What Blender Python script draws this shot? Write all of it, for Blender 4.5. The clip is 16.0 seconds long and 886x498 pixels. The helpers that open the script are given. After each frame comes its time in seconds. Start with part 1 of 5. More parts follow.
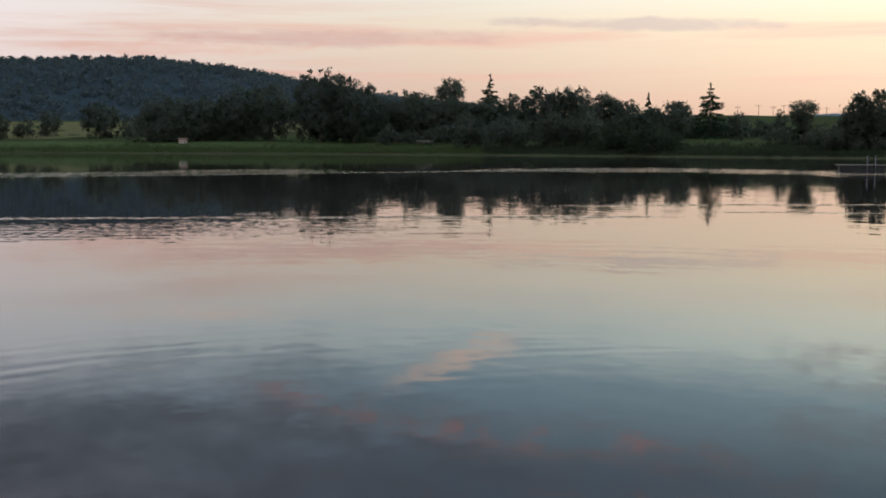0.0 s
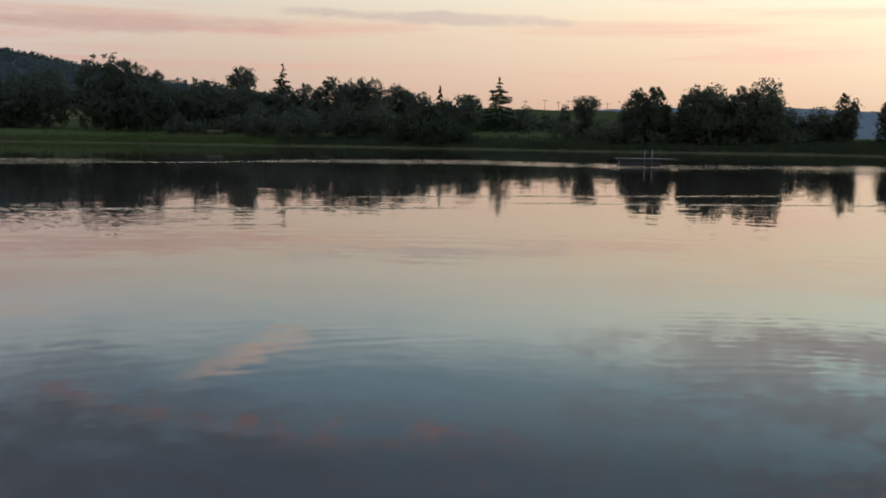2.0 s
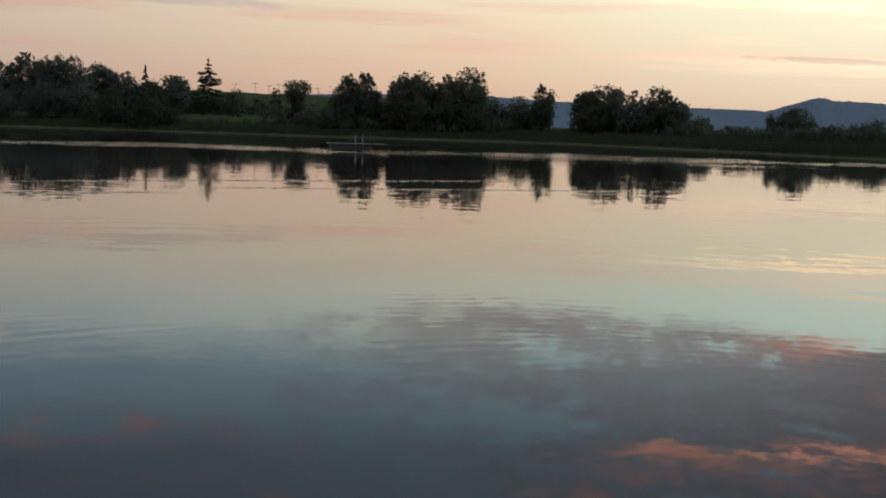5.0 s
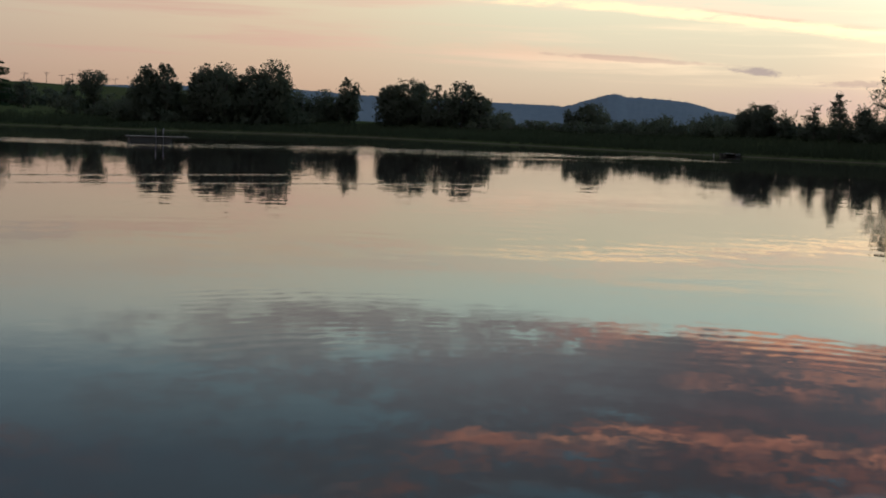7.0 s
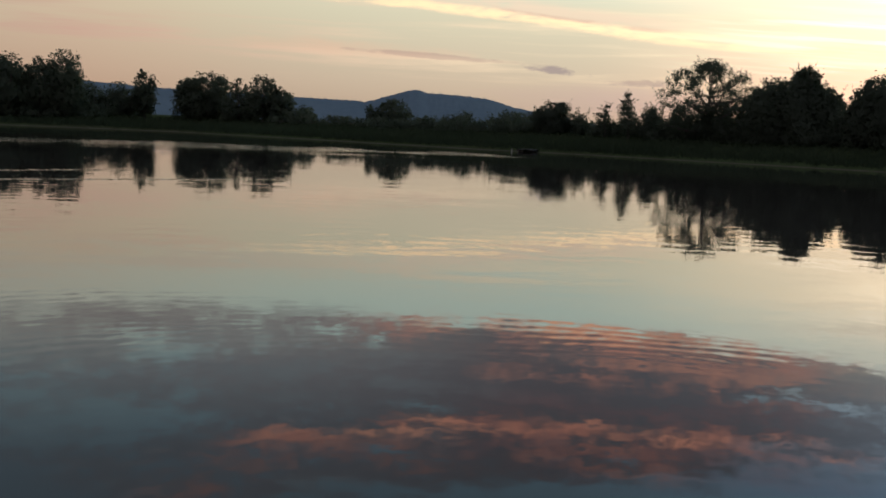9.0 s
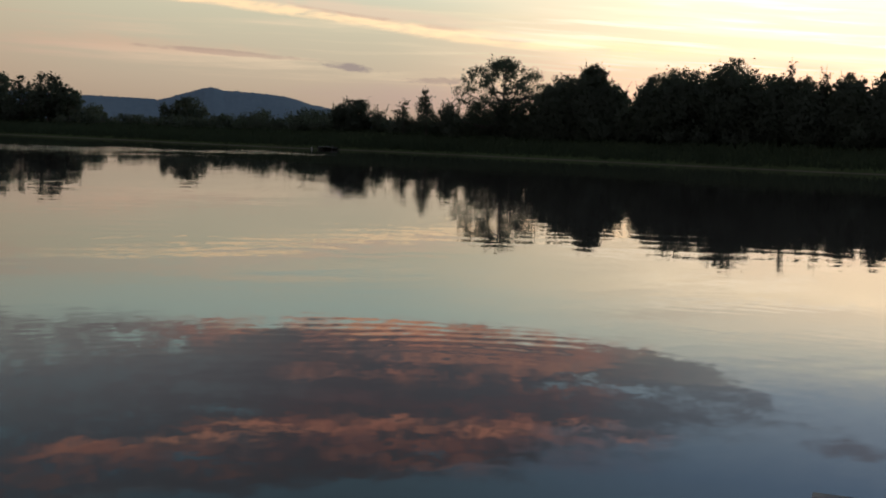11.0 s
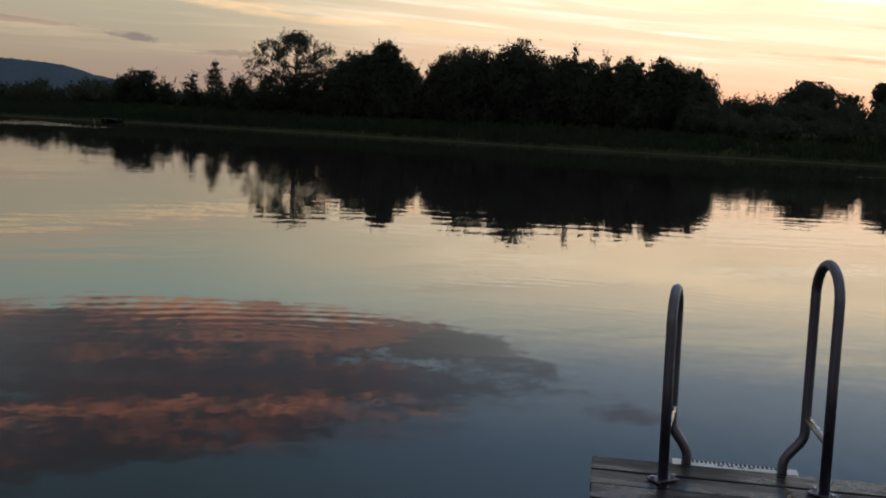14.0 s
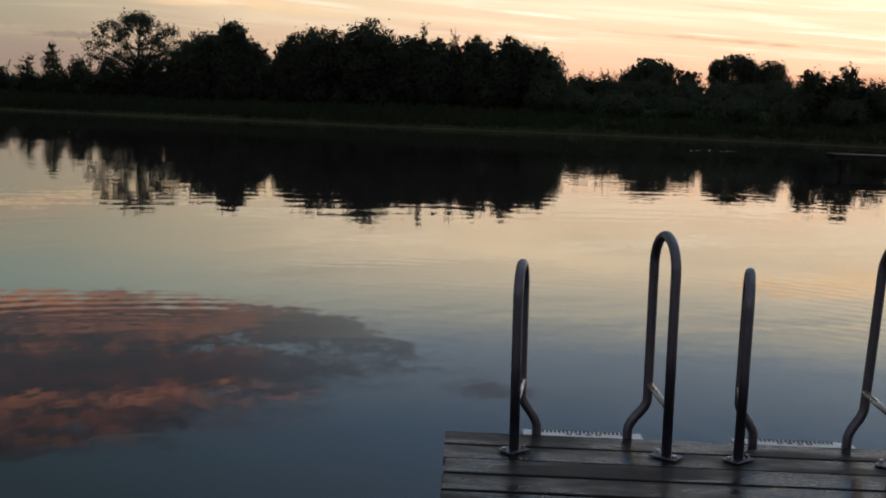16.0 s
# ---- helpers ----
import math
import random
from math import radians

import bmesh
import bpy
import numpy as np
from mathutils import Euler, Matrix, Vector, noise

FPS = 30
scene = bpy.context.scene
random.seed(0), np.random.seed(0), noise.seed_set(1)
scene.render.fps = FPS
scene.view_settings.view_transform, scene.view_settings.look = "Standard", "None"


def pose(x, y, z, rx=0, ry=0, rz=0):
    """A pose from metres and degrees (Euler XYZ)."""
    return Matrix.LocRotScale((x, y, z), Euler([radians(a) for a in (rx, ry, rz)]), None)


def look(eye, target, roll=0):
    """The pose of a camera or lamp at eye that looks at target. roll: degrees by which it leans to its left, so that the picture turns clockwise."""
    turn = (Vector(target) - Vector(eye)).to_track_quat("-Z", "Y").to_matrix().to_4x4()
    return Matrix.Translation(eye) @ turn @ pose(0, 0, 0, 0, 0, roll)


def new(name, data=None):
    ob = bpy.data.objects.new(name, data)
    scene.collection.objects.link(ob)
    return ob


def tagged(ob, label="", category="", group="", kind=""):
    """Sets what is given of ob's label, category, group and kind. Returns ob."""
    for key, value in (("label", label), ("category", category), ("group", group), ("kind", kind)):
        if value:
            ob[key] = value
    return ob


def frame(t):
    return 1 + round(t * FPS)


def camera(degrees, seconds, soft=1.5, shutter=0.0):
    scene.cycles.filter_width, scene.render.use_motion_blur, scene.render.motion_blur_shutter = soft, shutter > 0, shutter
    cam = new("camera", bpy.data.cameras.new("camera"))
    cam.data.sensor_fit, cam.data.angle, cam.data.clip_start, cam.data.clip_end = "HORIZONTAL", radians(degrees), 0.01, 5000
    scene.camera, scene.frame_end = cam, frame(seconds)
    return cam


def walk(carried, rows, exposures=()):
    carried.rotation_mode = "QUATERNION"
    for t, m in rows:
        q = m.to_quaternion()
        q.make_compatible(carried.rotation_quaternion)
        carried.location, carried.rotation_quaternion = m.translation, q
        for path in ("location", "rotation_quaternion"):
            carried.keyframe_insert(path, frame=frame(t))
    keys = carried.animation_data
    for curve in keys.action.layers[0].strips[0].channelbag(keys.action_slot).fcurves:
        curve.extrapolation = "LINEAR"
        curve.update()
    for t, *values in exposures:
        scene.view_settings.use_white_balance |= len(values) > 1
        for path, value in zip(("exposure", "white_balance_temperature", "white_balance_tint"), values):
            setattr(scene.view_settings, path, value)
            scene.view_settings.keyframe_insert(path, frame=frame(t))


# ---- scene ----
# A dusk pan from a bathing jetty over a lake: wooded shores, hills, a swimming raft, ladders at the jetty's end.
cam = camera(43.9, 16.0, soft=1.9)
EYE_Z = 1.85


def aim(t, turn, pitch, lean, x=0.0, y=0.0):
    """A camera row: compass turn to the right, tilt and lean in degrees."""
    a, p = radians(turn), radians(pitch)
    eye = Vector((x, y, EYE_Z))
    return t, look(eye, eye + Vector((math.sin(a) * math.cos(p), math.cos(a) * math.cos(p), math.sin(p))), lean)


PATH = [
    aim(0, -0.00, -5.43, 0.01, -0.009, 0.040),
    aim(0.5, 3.15, -5.61, 0.34, -0.009, 0.040),
    aim(1, 6.14, -5.71, 0.71, -0.009, 0.040),
    aim(1.5, 8.55, -5.72, 0.86, -0.009, 0.040),
    aim(2, 10.75, -5.83, 0.69, -0.009, 0.040),
    aim(2.5, 12.57, -6.09, 0.93, -0.009, 0.040),
    aim(3, 14.85, -6.51, 1.55, -0.009, 0.040),
    aim(3.5, 17.39, -6.62, 1.69, -0.009, 0.040),
    aim(4, 20.50, -6.60, 1.85, -0.009, 0.040),
    aim(4.5, 23.17, -6.40, 1.78, -0.009, 0.040),
    aim(7, 35.82, -6.36, 1.96, -0.009, 0.040),
    aim(7.5, 38.19, -6.05, 2.18, -0.009, 0.040),
    aim(8, 40.94, -6.08, 1.95, -0.009, 0.040),
    aim(8.5, 43.52, -6.24, 2.37, -0.009, 0.040),
    aim(9, 46.08, -6.23, 2.37, -0.009, 0.040),
    aim(9.5, 48.52, -6.22, 2.37, -0.009, 0.040),
    aim(12, 60.68, -6.05, 1.87, -0.009, 0.040),
    aim(12.5, 62.27, -6.32, 2.07, -0.009, 0.040),
    aim(13, 64.15, -6.84, 2.14, -0.009, 0.040),
    aim(13.5, 65.68, -6.92, 2.62, -0.009, 0.040),
    aim(14, 67.24, -6.79, 2.91, -0.007, 0.032),
    aim(14.5, 69.14, -6.72, 2.84, -0.006, 0.026),
    aim(15, 71.14, -7.10, 3.19, -0.004, 0.018),
    aim(15.5, 72.88, -7.56, 3.10, -0.003, 0.014),
    aim(16, 74.87, -7.48, 2.13, 0.000, -0.000),
]
# The clip's camera closes down as it turns towards the afterglow
walk(cam, PATH, ((0, 0.72), (2, 0.50), (4.5, 0.29), (7, -0.01), (9.5, -0.30), (12.5, -0.66), (16, -0.94)))

# ---- world: the sky after sunset ----
world = bpy.data.worlds.new("dusk_sky")
scene.world = world
world.use_nodes = True
WN = world.node_tree.nodes
WL = world.node_tree.links
WN.clear()


def wm(op, a, b=None, c=None, clamp=False):
    n = WN.new("ShaderNodeMath")
    n.operation, n.use_clamp = op, clamp
    for i, v in enumerate((a, b, c)):
        if v is None:
            continue
        if isinstance(v, (int, float)):
            n.inputs[i].default_value = v
        else:
            WL.new(v, n.inputs[i])
    return n.outputs[0]


def wstep(v, lo, hi):
    n = WN.new("ShaderNodeMapRange")
    n.interpolation_type = "SMOOTHSTEP"
    n.inputs["From Min"].default_value, n.inputs["From Max"].default_value = lo, hi
    WL.new(v, n.inputs["Value"])
    return n.outputs["Result"]


def wmix(fac, a, b, kind="MIX"):
    n = WN.new("ShaderNodeMix")
    n.data_type, n.blend_type = "RGBA", kind
    for sock, v in ((n.inputs[0], fac), (n.inputs[6], a), (n.inputs[7], b)):
        if isinstance(v, (int, float)):
            sock.default_value = v
        elif isinstance(v, tuple):
            sock.default_value = (*v, 1)
        else:
            WL.new(v, sock)
    return n.outputs[2]


def wramp(fac, stops):
    n = WN.new("ShaderNodeValToRGB")
    ramp = n.color_ramp
    while len(ramp.elements) < len(stops):
        ramp.elements.new(0.5)
    for e, (p, col) in zip(ramp.elements, stops):
        e.position, e.color = p, (*col, 1)
    WL.new(fac, n.inputs[0])
    return n.outputs[0]


coords = WN.new("ShaderNodeTexCoord").outputs["Generated"]
split = WN.new("ShaderNodeSeparateXYZ")
WL.new(coords, split.inputs[0])
EL = wm("MULTIPLY", wm("ARCSINE", split.outputs[2]), 57.2958)
AZ = wm("MULTIPLY", wm("ARCTAN2", split.outputs[0], split.outputs[1]), 57.2958)


def wnoise(sx, sy, scale, detail=4.0, rough=0.55, seed=0.0, warp=0.0):
    """Cloud noise over turn and height, stretched by sx and sy."""
    v = WN.new("ShaderNodeCombineXYZ")
    WL.new(wm("MULTIPLY", AZ, sx), v.inputs[0])
    WL.new(wm("MULTIPLY", EL, sy), v.inputs[1])
    v.inputs[2].default_value = seed
    n = WN.new("ShaderNodeTexNoise")
    n.inputs["Scale"].default_value, n.inputs["Detail"].default_value = scale, detail
    n.inputs["Roughness"].default_value, n.inputs["Distortion"].default_value = rough, warp
    WL.new(v.outputs[0], n.inputs["Vector"])
    return n.outputs["Fac"]


# Clear sky by height above the horizon: peach, straw, pale green, slate blue
UP = wm("DIVIDE", wm("MAXIMUM", EL, 0.0), 60.0, clamp=True)
cool = wramp(UP, [(0.0, (0.56, 0.39, 0.3)), (0.04, (0.70, 0.55, 0.43)), (0.10, (0.83, 0.76, 0.585)), (0.17, (0.86, 1.06, 1.00)), (0.21, (0.39, 0.62, 0.73)), (0.28, (0.195, 0.34, 0.46)), (0.40, (0.175, 0.265, 0.365)), (1.0, (0.46, 0.52, 0.62))])
warm = wramp(UP, [(0.0, (1.22, 0.54, 0.32)), (0.04, (1.44, 0.93, 0.62)), (0.10, (1.66, 1.28, 0.88)), (0.135, (1.80, 1.48, 1.04)), (0.17, (1.32, 1.28, 1.04)), (0.21, (0.66, 0.82, 0.96)), (0.28, (0.34, 0.54, 0.80)), (0.40, (0.28, 0.46, 0.67)), (1.0, (0.46, 0.52, 0.62))])
# Towards the place where the sun went down (turn of about 92 degrees)
glow = wstep(wm("COSINE", wm("MULTIPLY", wm("SUBTRACT", AZ, 92.0), 0.0174533)), 0.76, 1.0)
sky = wmix(glow, cool, warm)
# a cooler north
sky = wmix(1.0, sky, wmix(wstep(AZ, 32.0, -8.0), wmix(wstep(AZ, 24.0, 42.0), (1.05, 0.932, 0.855), wmix(wstep(AZ, 52.0, 76.0), (0.99, 1.01, 0.955), (1.03, 1.0, 1.0))), (0.94, 0.872, 0.912)), "MULTIPLY")
# Away from it the mostly unseen sky is blue, raised to brighten the trees
back = wstep(wm("COSINE", wm("MULTIPLY", wm("SUBTRACT", AZ, 92.0), 0.0174533)), -1.0, 0.0)
back_fill = wramp(UP, [(0.0, (1.28, 1.14, 1.28)), (0.2, (1.34, 1.26, 1.46)), (1.0, (0.60, 0.66, 0.86))])
sky = wmix(back, back_fill, sky)


def cloud(base, az, el, wide, tall, slope, col, amount, seed, rag=1.1, sx=0.12, sy=0.5, soft=0.55, scale=1.0):
    """One cloud bank: an oval of sky broken up by noise."""
    da = wm("SUBTRACT", AZ, az)
    de = wm("SUBTRACT", wm("SUBTRACT", EL, el), wm("MULTIPLY", da, slope))
    d2 = wm("ADD", wm("POWER", wm("ABSOLUTE", wm("DIVIDE", da, wide)), 2.0), wm("POWER", wm("ABSOLUTE", wm("DIVIDE", de, tall)), 2.0))
    n = wm("ADD", wm("MULTIPLY", wm("SUBTRACT", wnoise(sx, sy, scale, 5.0, 0.6, seed, 0.15), 0.5), rag * 2.7),
           wm("MULTIPLY", wm("SUBTRACT", wnoise(sx * 3.4, sy * 2.4, scale, 6.0, 0.66, seed + 0.4, 0.4), 0.5), rag * 1.9))
    m = wstep(wm("ADD", wm("SUBTRACT", 1.0, d2), n), 0.0, soft * 2)
    return wmix(wm("MULTIPLY", m, amount), base, col)


wisp = wm("MULTIPLY", wstep(wnoise(0.05, 1.0, 1.0, 6.0, 0.6, 31.0, 0.3), 0.46, 0.70), wm("MULTIPLY", wstep(EL, 1.8, 3.6), wstep(EL, 9.0, 6.0)))
sky = wmix(wm("MULTIPLY", wisp, 0.65), sky, wmix(wstep(AZ, 22.0, 62.0), (0.78, 0.46, 0.38), (1.4, 1.12, 0.74)))
sky = cloud(sky, -5.0, 5.4, 10.0, 0.6, 0.0, (0.60, 0.38, 0.36), 0.55, 1.0)
sky = cloud(sky, 10.0, 6.0, 9.0, 0.4, -0.03, (0.52, 0.42, 0.42), 0.55, 2.0)
sky = cloud(sky, -13.0, 4.8, 8.0, 0.6, 0.02, (0.80, 0.42, 0.33), 0.45, 3.0)
sky = cloud(sky, -18.0, 14.6, 26.0, 5.4, 0.0, (0.135, 0.18, 0.235), 0.8, 33.0, 1.0, 0.12, 0.4, 0.9)
sky = cloud(sky, 0.0, 11.6, 28.0, 4.4, 0.0, (0.30, 0.46, 0.56), 0.50, 57.0, 0.7, 0.06, 0.3, 0.9)
sky = cloud(sky, 0.6, 11.3, 5.2, 0.85, -0.34, (1.30, 0.90, 0.70), 0.68, 4.0, 0.6, 0.25, 0.6, 0.8)
sky = cloud(sky, -12.0, 8.6, 7.0, 0.5, 0.02, (1.05, 0.78, 0.66), 0.5, 5.0, 0.9, 0.2, 0.8, 0.8)
sky = cloud(sky, -6.0, 17.6, 30.0, 2.6, 0.0, (0.20, 0.22, 0.29), 0.75, 25.0, 1.2, 0.15, 0.4, 0.9)


def wcurve(points):
    """A value that follows the compass turn through the given (turn, value) pairs."""
    x0, x1 = points[0][0], points[-1][0]
    top = max(v for _, v in points)
    n = WN.new("ShaderNodeMapRange")
    n.inputs["From Min"].default_value, n.inputs["From Max"].default_value = x0, x1
    WL.new(AZ, n.inputs["Value"])
    grey = wramp(n.outputs["Result"], [((x - x0) / (x1 - x0), (v / top,) * 3) for x, v in points])
    return wm("MULTIPLY", grey, top)


# Drift of the cloud edges at three scales, each about zero
drift_1 = wm("SUBTRACT", wnoise(0.09, 0.50, 1.0, 4.0, 0.55, 6.0, 0.3), 0.5)
drift_2 = wm("SUBTRACT", wnoise(0.26, 1.15, 1.0, 6.0, 0.62, 16.0, 0.5), 0.5)
drift_3 = wm("SUBTRACT", wnoise(0.80, 2.70, 1.0, 6.0, 0.66, 26.0, 0.6), 0.5)
edge_drift = wm("ADD", drift_1, wm("ADD", wm("MULTIPLY", drift_2, 0.7), wm("MULTIPLY", drift_3, 0.45)))
fine_drift = wm("ADD", wm("MULTIPLY", drift_2, 0.9), wm("MULTIPLY", drift_3, 0.75))


def band(base, centre, half, az0, az1, soft, col, amount, broken, shift, bend=1.0):
    """A streak of cloud along a curve, torn by the drift."""
    off = wm("DIVIDE", wm("ABSOLUTE", wm("ADD", wm("SUBTRACT", EL, centre), wm("MULTIPLY", drift_2, bend))), half)
    m = wstep(off, 1.25, 0.25)
    ends = wm("MULTIPLY", wstep(wm("ADD", AZ, wm("MULTIPLY", drift_1, 8.0)), az0, az0 + soft), wstep(wm("ADD", AZ, wm("MULTIPLY", drift_1, 8.0)), az1, az1 - soft))
    torn = wstep(wm("ADD", fine_drift, wm("MULTIPLY", wm("SUBTRACT", wnoise(0.16, 0.9, 1.0, 4.0, 0.6, shift, 0.2), 0.5), 1.1)), -broken - 0.20, 0.20 - broken)
    return wmix(wm("MULTIPLY", wm("MULTIPLY", wm("MULTIPLY", m, ends), torn), amount), base, col)


# The great dark bank, lit red from below along its rim and its far folds
rim = wcurve([(12, 10.1), (20, 9.8), (28, 9.5), (36, 9.75), (44, 9.9), (52, 9.9), (60, 10.25), (67, 10.5), (71, 11.6), (76, 13.4), (82, 14.6)])
crown_of_bank = wcurve([(12, 15.0), (24, 17.0), (32, 20.5), (45, 18.5), (53, 17.3), (60, 16.5), (68, 15.1), (75, 13.9), (82, 14.4)])
cover = wcurve([(12, 0.15), (18, 0.48), (26, 0.58), (34, 0.62), (41, 0.68), (48, 0.84), (62, 0.88), (69, 0.74), (75, 0.50), (82, 0.2)])
above_rim = wm("SUBTRACT", EL, rim)
in_bank = wm("MULTIPLY", wstep(wm("ADD", above_rim, wm("MULTIPLY", edge_drift, 1.7)), -0.15, 0.40), wstep(wm("ADD", wm("SUBTRACT", EL, crown_of_bank), wm("MULTIPLY", edge_drift, 5.5)), 0.9, -0.9))
trails = wm("MULTIPLY", wm("SUBTRACT", wnoise(0.10, 2.1, 1.0, 5.0, 0.6, 36.0, 0.2), 0.5), wcurve([(50, 0.0), (58, 0.4), (66, 1.0), (80, 1.4)]))
dense = wstep(wm("ADD", wm("ADD", wm("MULTIPLY", drift_1, 1.1), wm("ADD", trails, wm("MULTIPLY", fine_drift, 0.8))), cover), 0.42, 0.68)
slate = wmix(wstep(AZ, 54.0, 34.0), wmix(wstep(wm("ADD", EL, wm("MULTIPLY", edge_drift, 4.0)), 13.0, 17.5), (0.162, 0.148, 0.172), (0.140, 0.138, 0.162)), wmix(wstep(wm("ADD", EL, wm("MULTIPLY", edge_drift, 3.0)), 11.0, 16.5), (0.40, 0.33, 0.335), (0.20, 0.19, 0.215)))
slate = wmix(wm("MULTIPLY", wstep(wm("ADD", fine_drift, drift_1), -0.02, 0.24), 0.45), slate, wmix(wstep(AZ, 56.0, 40.0), (0.25, 0.20, 0.22), (0.36, 0.43, 0.46)))
sky = wmix(wm("MULTIPLY", wm("MULTIPLY", in_bank, dense), wcurve([(12, 0.30), (20, 0.45), (30, 0.68), (42, 0.84), (50, 0.95), (62, 0.90), (70, 0.62), (82, 0.45)])), sky, slate)
fold = wcurve([(28, 18.2), (34, 17.0), (38, 16.1), (46, 15.7), (51, 15.4), (56, 15.7), (62, 15.2), (70, 15.4)])
sky = band(sky, wm("ADD", fold, 0.0), 2.1, 44.0, 70.0, 9.0, (0.42, 0.19, 0.19), 0.56, 0.0, 201.0)
sky = band(sky, wm("ADD", rim, 0.55), 0.95, 38.0, 70.0, 9.0, (0.98, 0.42, 0.30), 0.78, -0.02, 202.0, 1.0)
sky = band(sky, wm("ADD", rim, 0.25), 0.36, 42.0, 66.0, 9.0, (1.50, 0.74, 0.42), 0.75, -0.05, 203.0, 0.8)
sky = band(sky, wm("ADD", rim, 2.4), 0.75, 46.0, 67.0, 6.0, (0.95, 0.42, 0.30), 0.80, -0.10, 204.0)
sky = band(sky, wm("ADD", rim, 1.5), 0.5, 48.0, 68.0, 6.0, (0.90, 0.42, 0.30), 0.70, -0.07, 205.0)
sky = band(sky, fold, 0.85, 30.0, 70.0, 9.0, (0.90, 0.37, 0.27), 0.78, -0.06, 206.0, 1.8)
sky = band(sky, wm("ADD", fold, -0.25), 0.50, 35.0, 71.0, 7.0, (1.60, 0.70, 0.42), 0.85, -0.13, 207.0, 1.8)
sky = band(sky, wm("ADD", fold, 1.5), 0.7, 28.0, 62.0, 6.0, (0.66, 0.29, 0.22), 0.7, -0.12, 208.0, 1.4)
sky = band(sky, wm("ADD", rim, 0.3), 0.85, 18.0, 45.0, 8.0, (0.38, 0.325, 0.325), 0.62, 0.12, 209.0, 0.9)
sky = cloud(sky, -25.0, 14.8, 18.0, 5.2, 0.0, (0.10, 0.135, 0.18), 0.85, 35.0, 0.35, 0.10, 0.35, 0.9)
# torn red scraps over the north
scraps = wcurve([(-14, 12.0), (-9, 12.7), (-4, 14.0), (0, 14.9), (4, 15.3), (9, 15.4), (14, 15.9), (22, 17.4)])
sky = band(sky, scraps, 1.15, -13.0, 22.0, 5.0, (0.34, 0.27, 0.29), 0.6, 0.0, 210.0, 1.8)
sky = band(sky, scraps, 0.60, -11.0, 17.0, 4.0, (0.72, 0.36, 0.33), 0.50, -0.10, 211.0, 1.8)
sky = band(sky, wm("ADD", scraps, 2.2), 0.7, 0.0, 34.0, 5.0, (0.58, 0.27, 0.22), 0.55, -0.14, 212.0, 1.4)
sky = band(sky, wm("SUBTRACT", scraps, -1.3), 1.0, -20.0, 8.0, 8.0, (0.16, 0.17, 0.21), 0.55, 0.05, 213.0, 1.4)
# the long bright streak that falls towards the sunset
sky = cloud(sky, 41.0, 3.9, 7.0, 0.55, -0.03, (0.98, 0.62, 0.44), 0.55, 93.0, 0.8, 0.10, 0.6, 0.9)
gleam = wcurve([(30, 6.7), (38, 6.5), (44, 6.3), (48, 5.95), (52, 5.5), (56, 5.1), (61, 4.75), (66, 4.6), (74, 4.5)])
sky = band(sky, wm("ADD", gleam, 0.5), 0.55, 38.0, 62.0, 8.0, (1.10, 0.80, 0.60), 0.55, 0.10, 220.0, 0.5)
sky = band(sky, gleam, wcurve([(30, 0.18), (46, 0.26), (56, 0.34), (66, 0.42), (74, 0.45)]), 32.0, 72.0, 8.0, (1.62, 1.12, 0.65), 0.85, 0.14, 221.0, 0.6)
sky = band(sky, wm("ADD", gleam, 0.30), 0.12, 44.0, 60.0, 6.0, (0.82, 0.56, 0.42), 0.6, 0.05, 222.0, 0.35)
sky = cloud(sky, 45.0, 3.7, 6.0, 0.16, -0.04, (0.50, 0.34, 0.30), 0.5, 10.0, 0.9, 0.3, 1.2)
sky = cloud(sky, 51.5, 3.2, 2.0, 0.24, -0.12, (0.36, 0.29, 0.30), 0.75, 11.0, 1.3, 0.5, 1.8)
sky = cloud(sky, 56.0, 2.7, 2.4, 0.2, 0.0, (0.46, 0.33, 0.30), 0.6, 12.0, 1.2, 0.5, 1.8)
sky = cloud(sky, 78.0, 14.8, 3.0, 0.6, 0.0, (0.30, 0.30, 0.36), 0.7, 13.0, 1.2, 0.3, 0.8)
sky = cloud(sky, 55.0, 1.7, 9.0, 1.1, 0.0, (0.62, 0.43, 0.42), 0.6, 151.0, 0.4, 0.08, 0.5, 0.9)
lean = wm("ADD", EL, wm("MULTIPLY", AZ, 0.055))
near_glow = wm("MULTIPLY", wstep(AZ, 54.0, 74.0), wm("MULTIPLY", wstep(EL, 1.6, 4.0), wstep(EL, 13.0, 6.5)))
for sx, sy, seed, lo, hi, amount, tone in ((0.055, 1.1, 20.0, 0.48, 0.66, 0.55, (1.8, 1.52, 1.1)), (0.09, 2.6, 41.0, 0.52, 0.68, 0.7, (2.1, 1.82, 1.42)), (0.05, 1.7, 52.0, 0.56, 0.70, 0.55, (0.95, 0.68, 0.52))):
    spot = WN.new("ShaderNodeCombineXYZ")
    WL.new(wm("MULTIPLY", AZ, sx), spot.inputs[0])
    WL.new(wm("MULTIPLY", lean, sy), spot.inputs[1])
    spot.inputs[2].default_value = seed
    streaks = WN.new("ShaderNodeTexNoise")
    streaks.inputs["Scale"].default_value, streaks.inputs["Detail"].default_value, streaks.inputs["Roughness"].default_value = 1.0, 7.0, 0.58
    WL.new(spot.outputs[0], streaks.inputs["Vector"])
    sky = wmix(wm("MULTIPLY", wm("MULTIPLY", wstep(streaks.outputs["Fac"], lo, hi), near_glow), amount), sky, tone)
sky = cloud(sky, 95.0, 8.1, 9.0, 1.1, -0.07, (2.3, 1.42, 0.72), 0.75, 121.0, 1.1, 0.16, 0.7, 0.9)
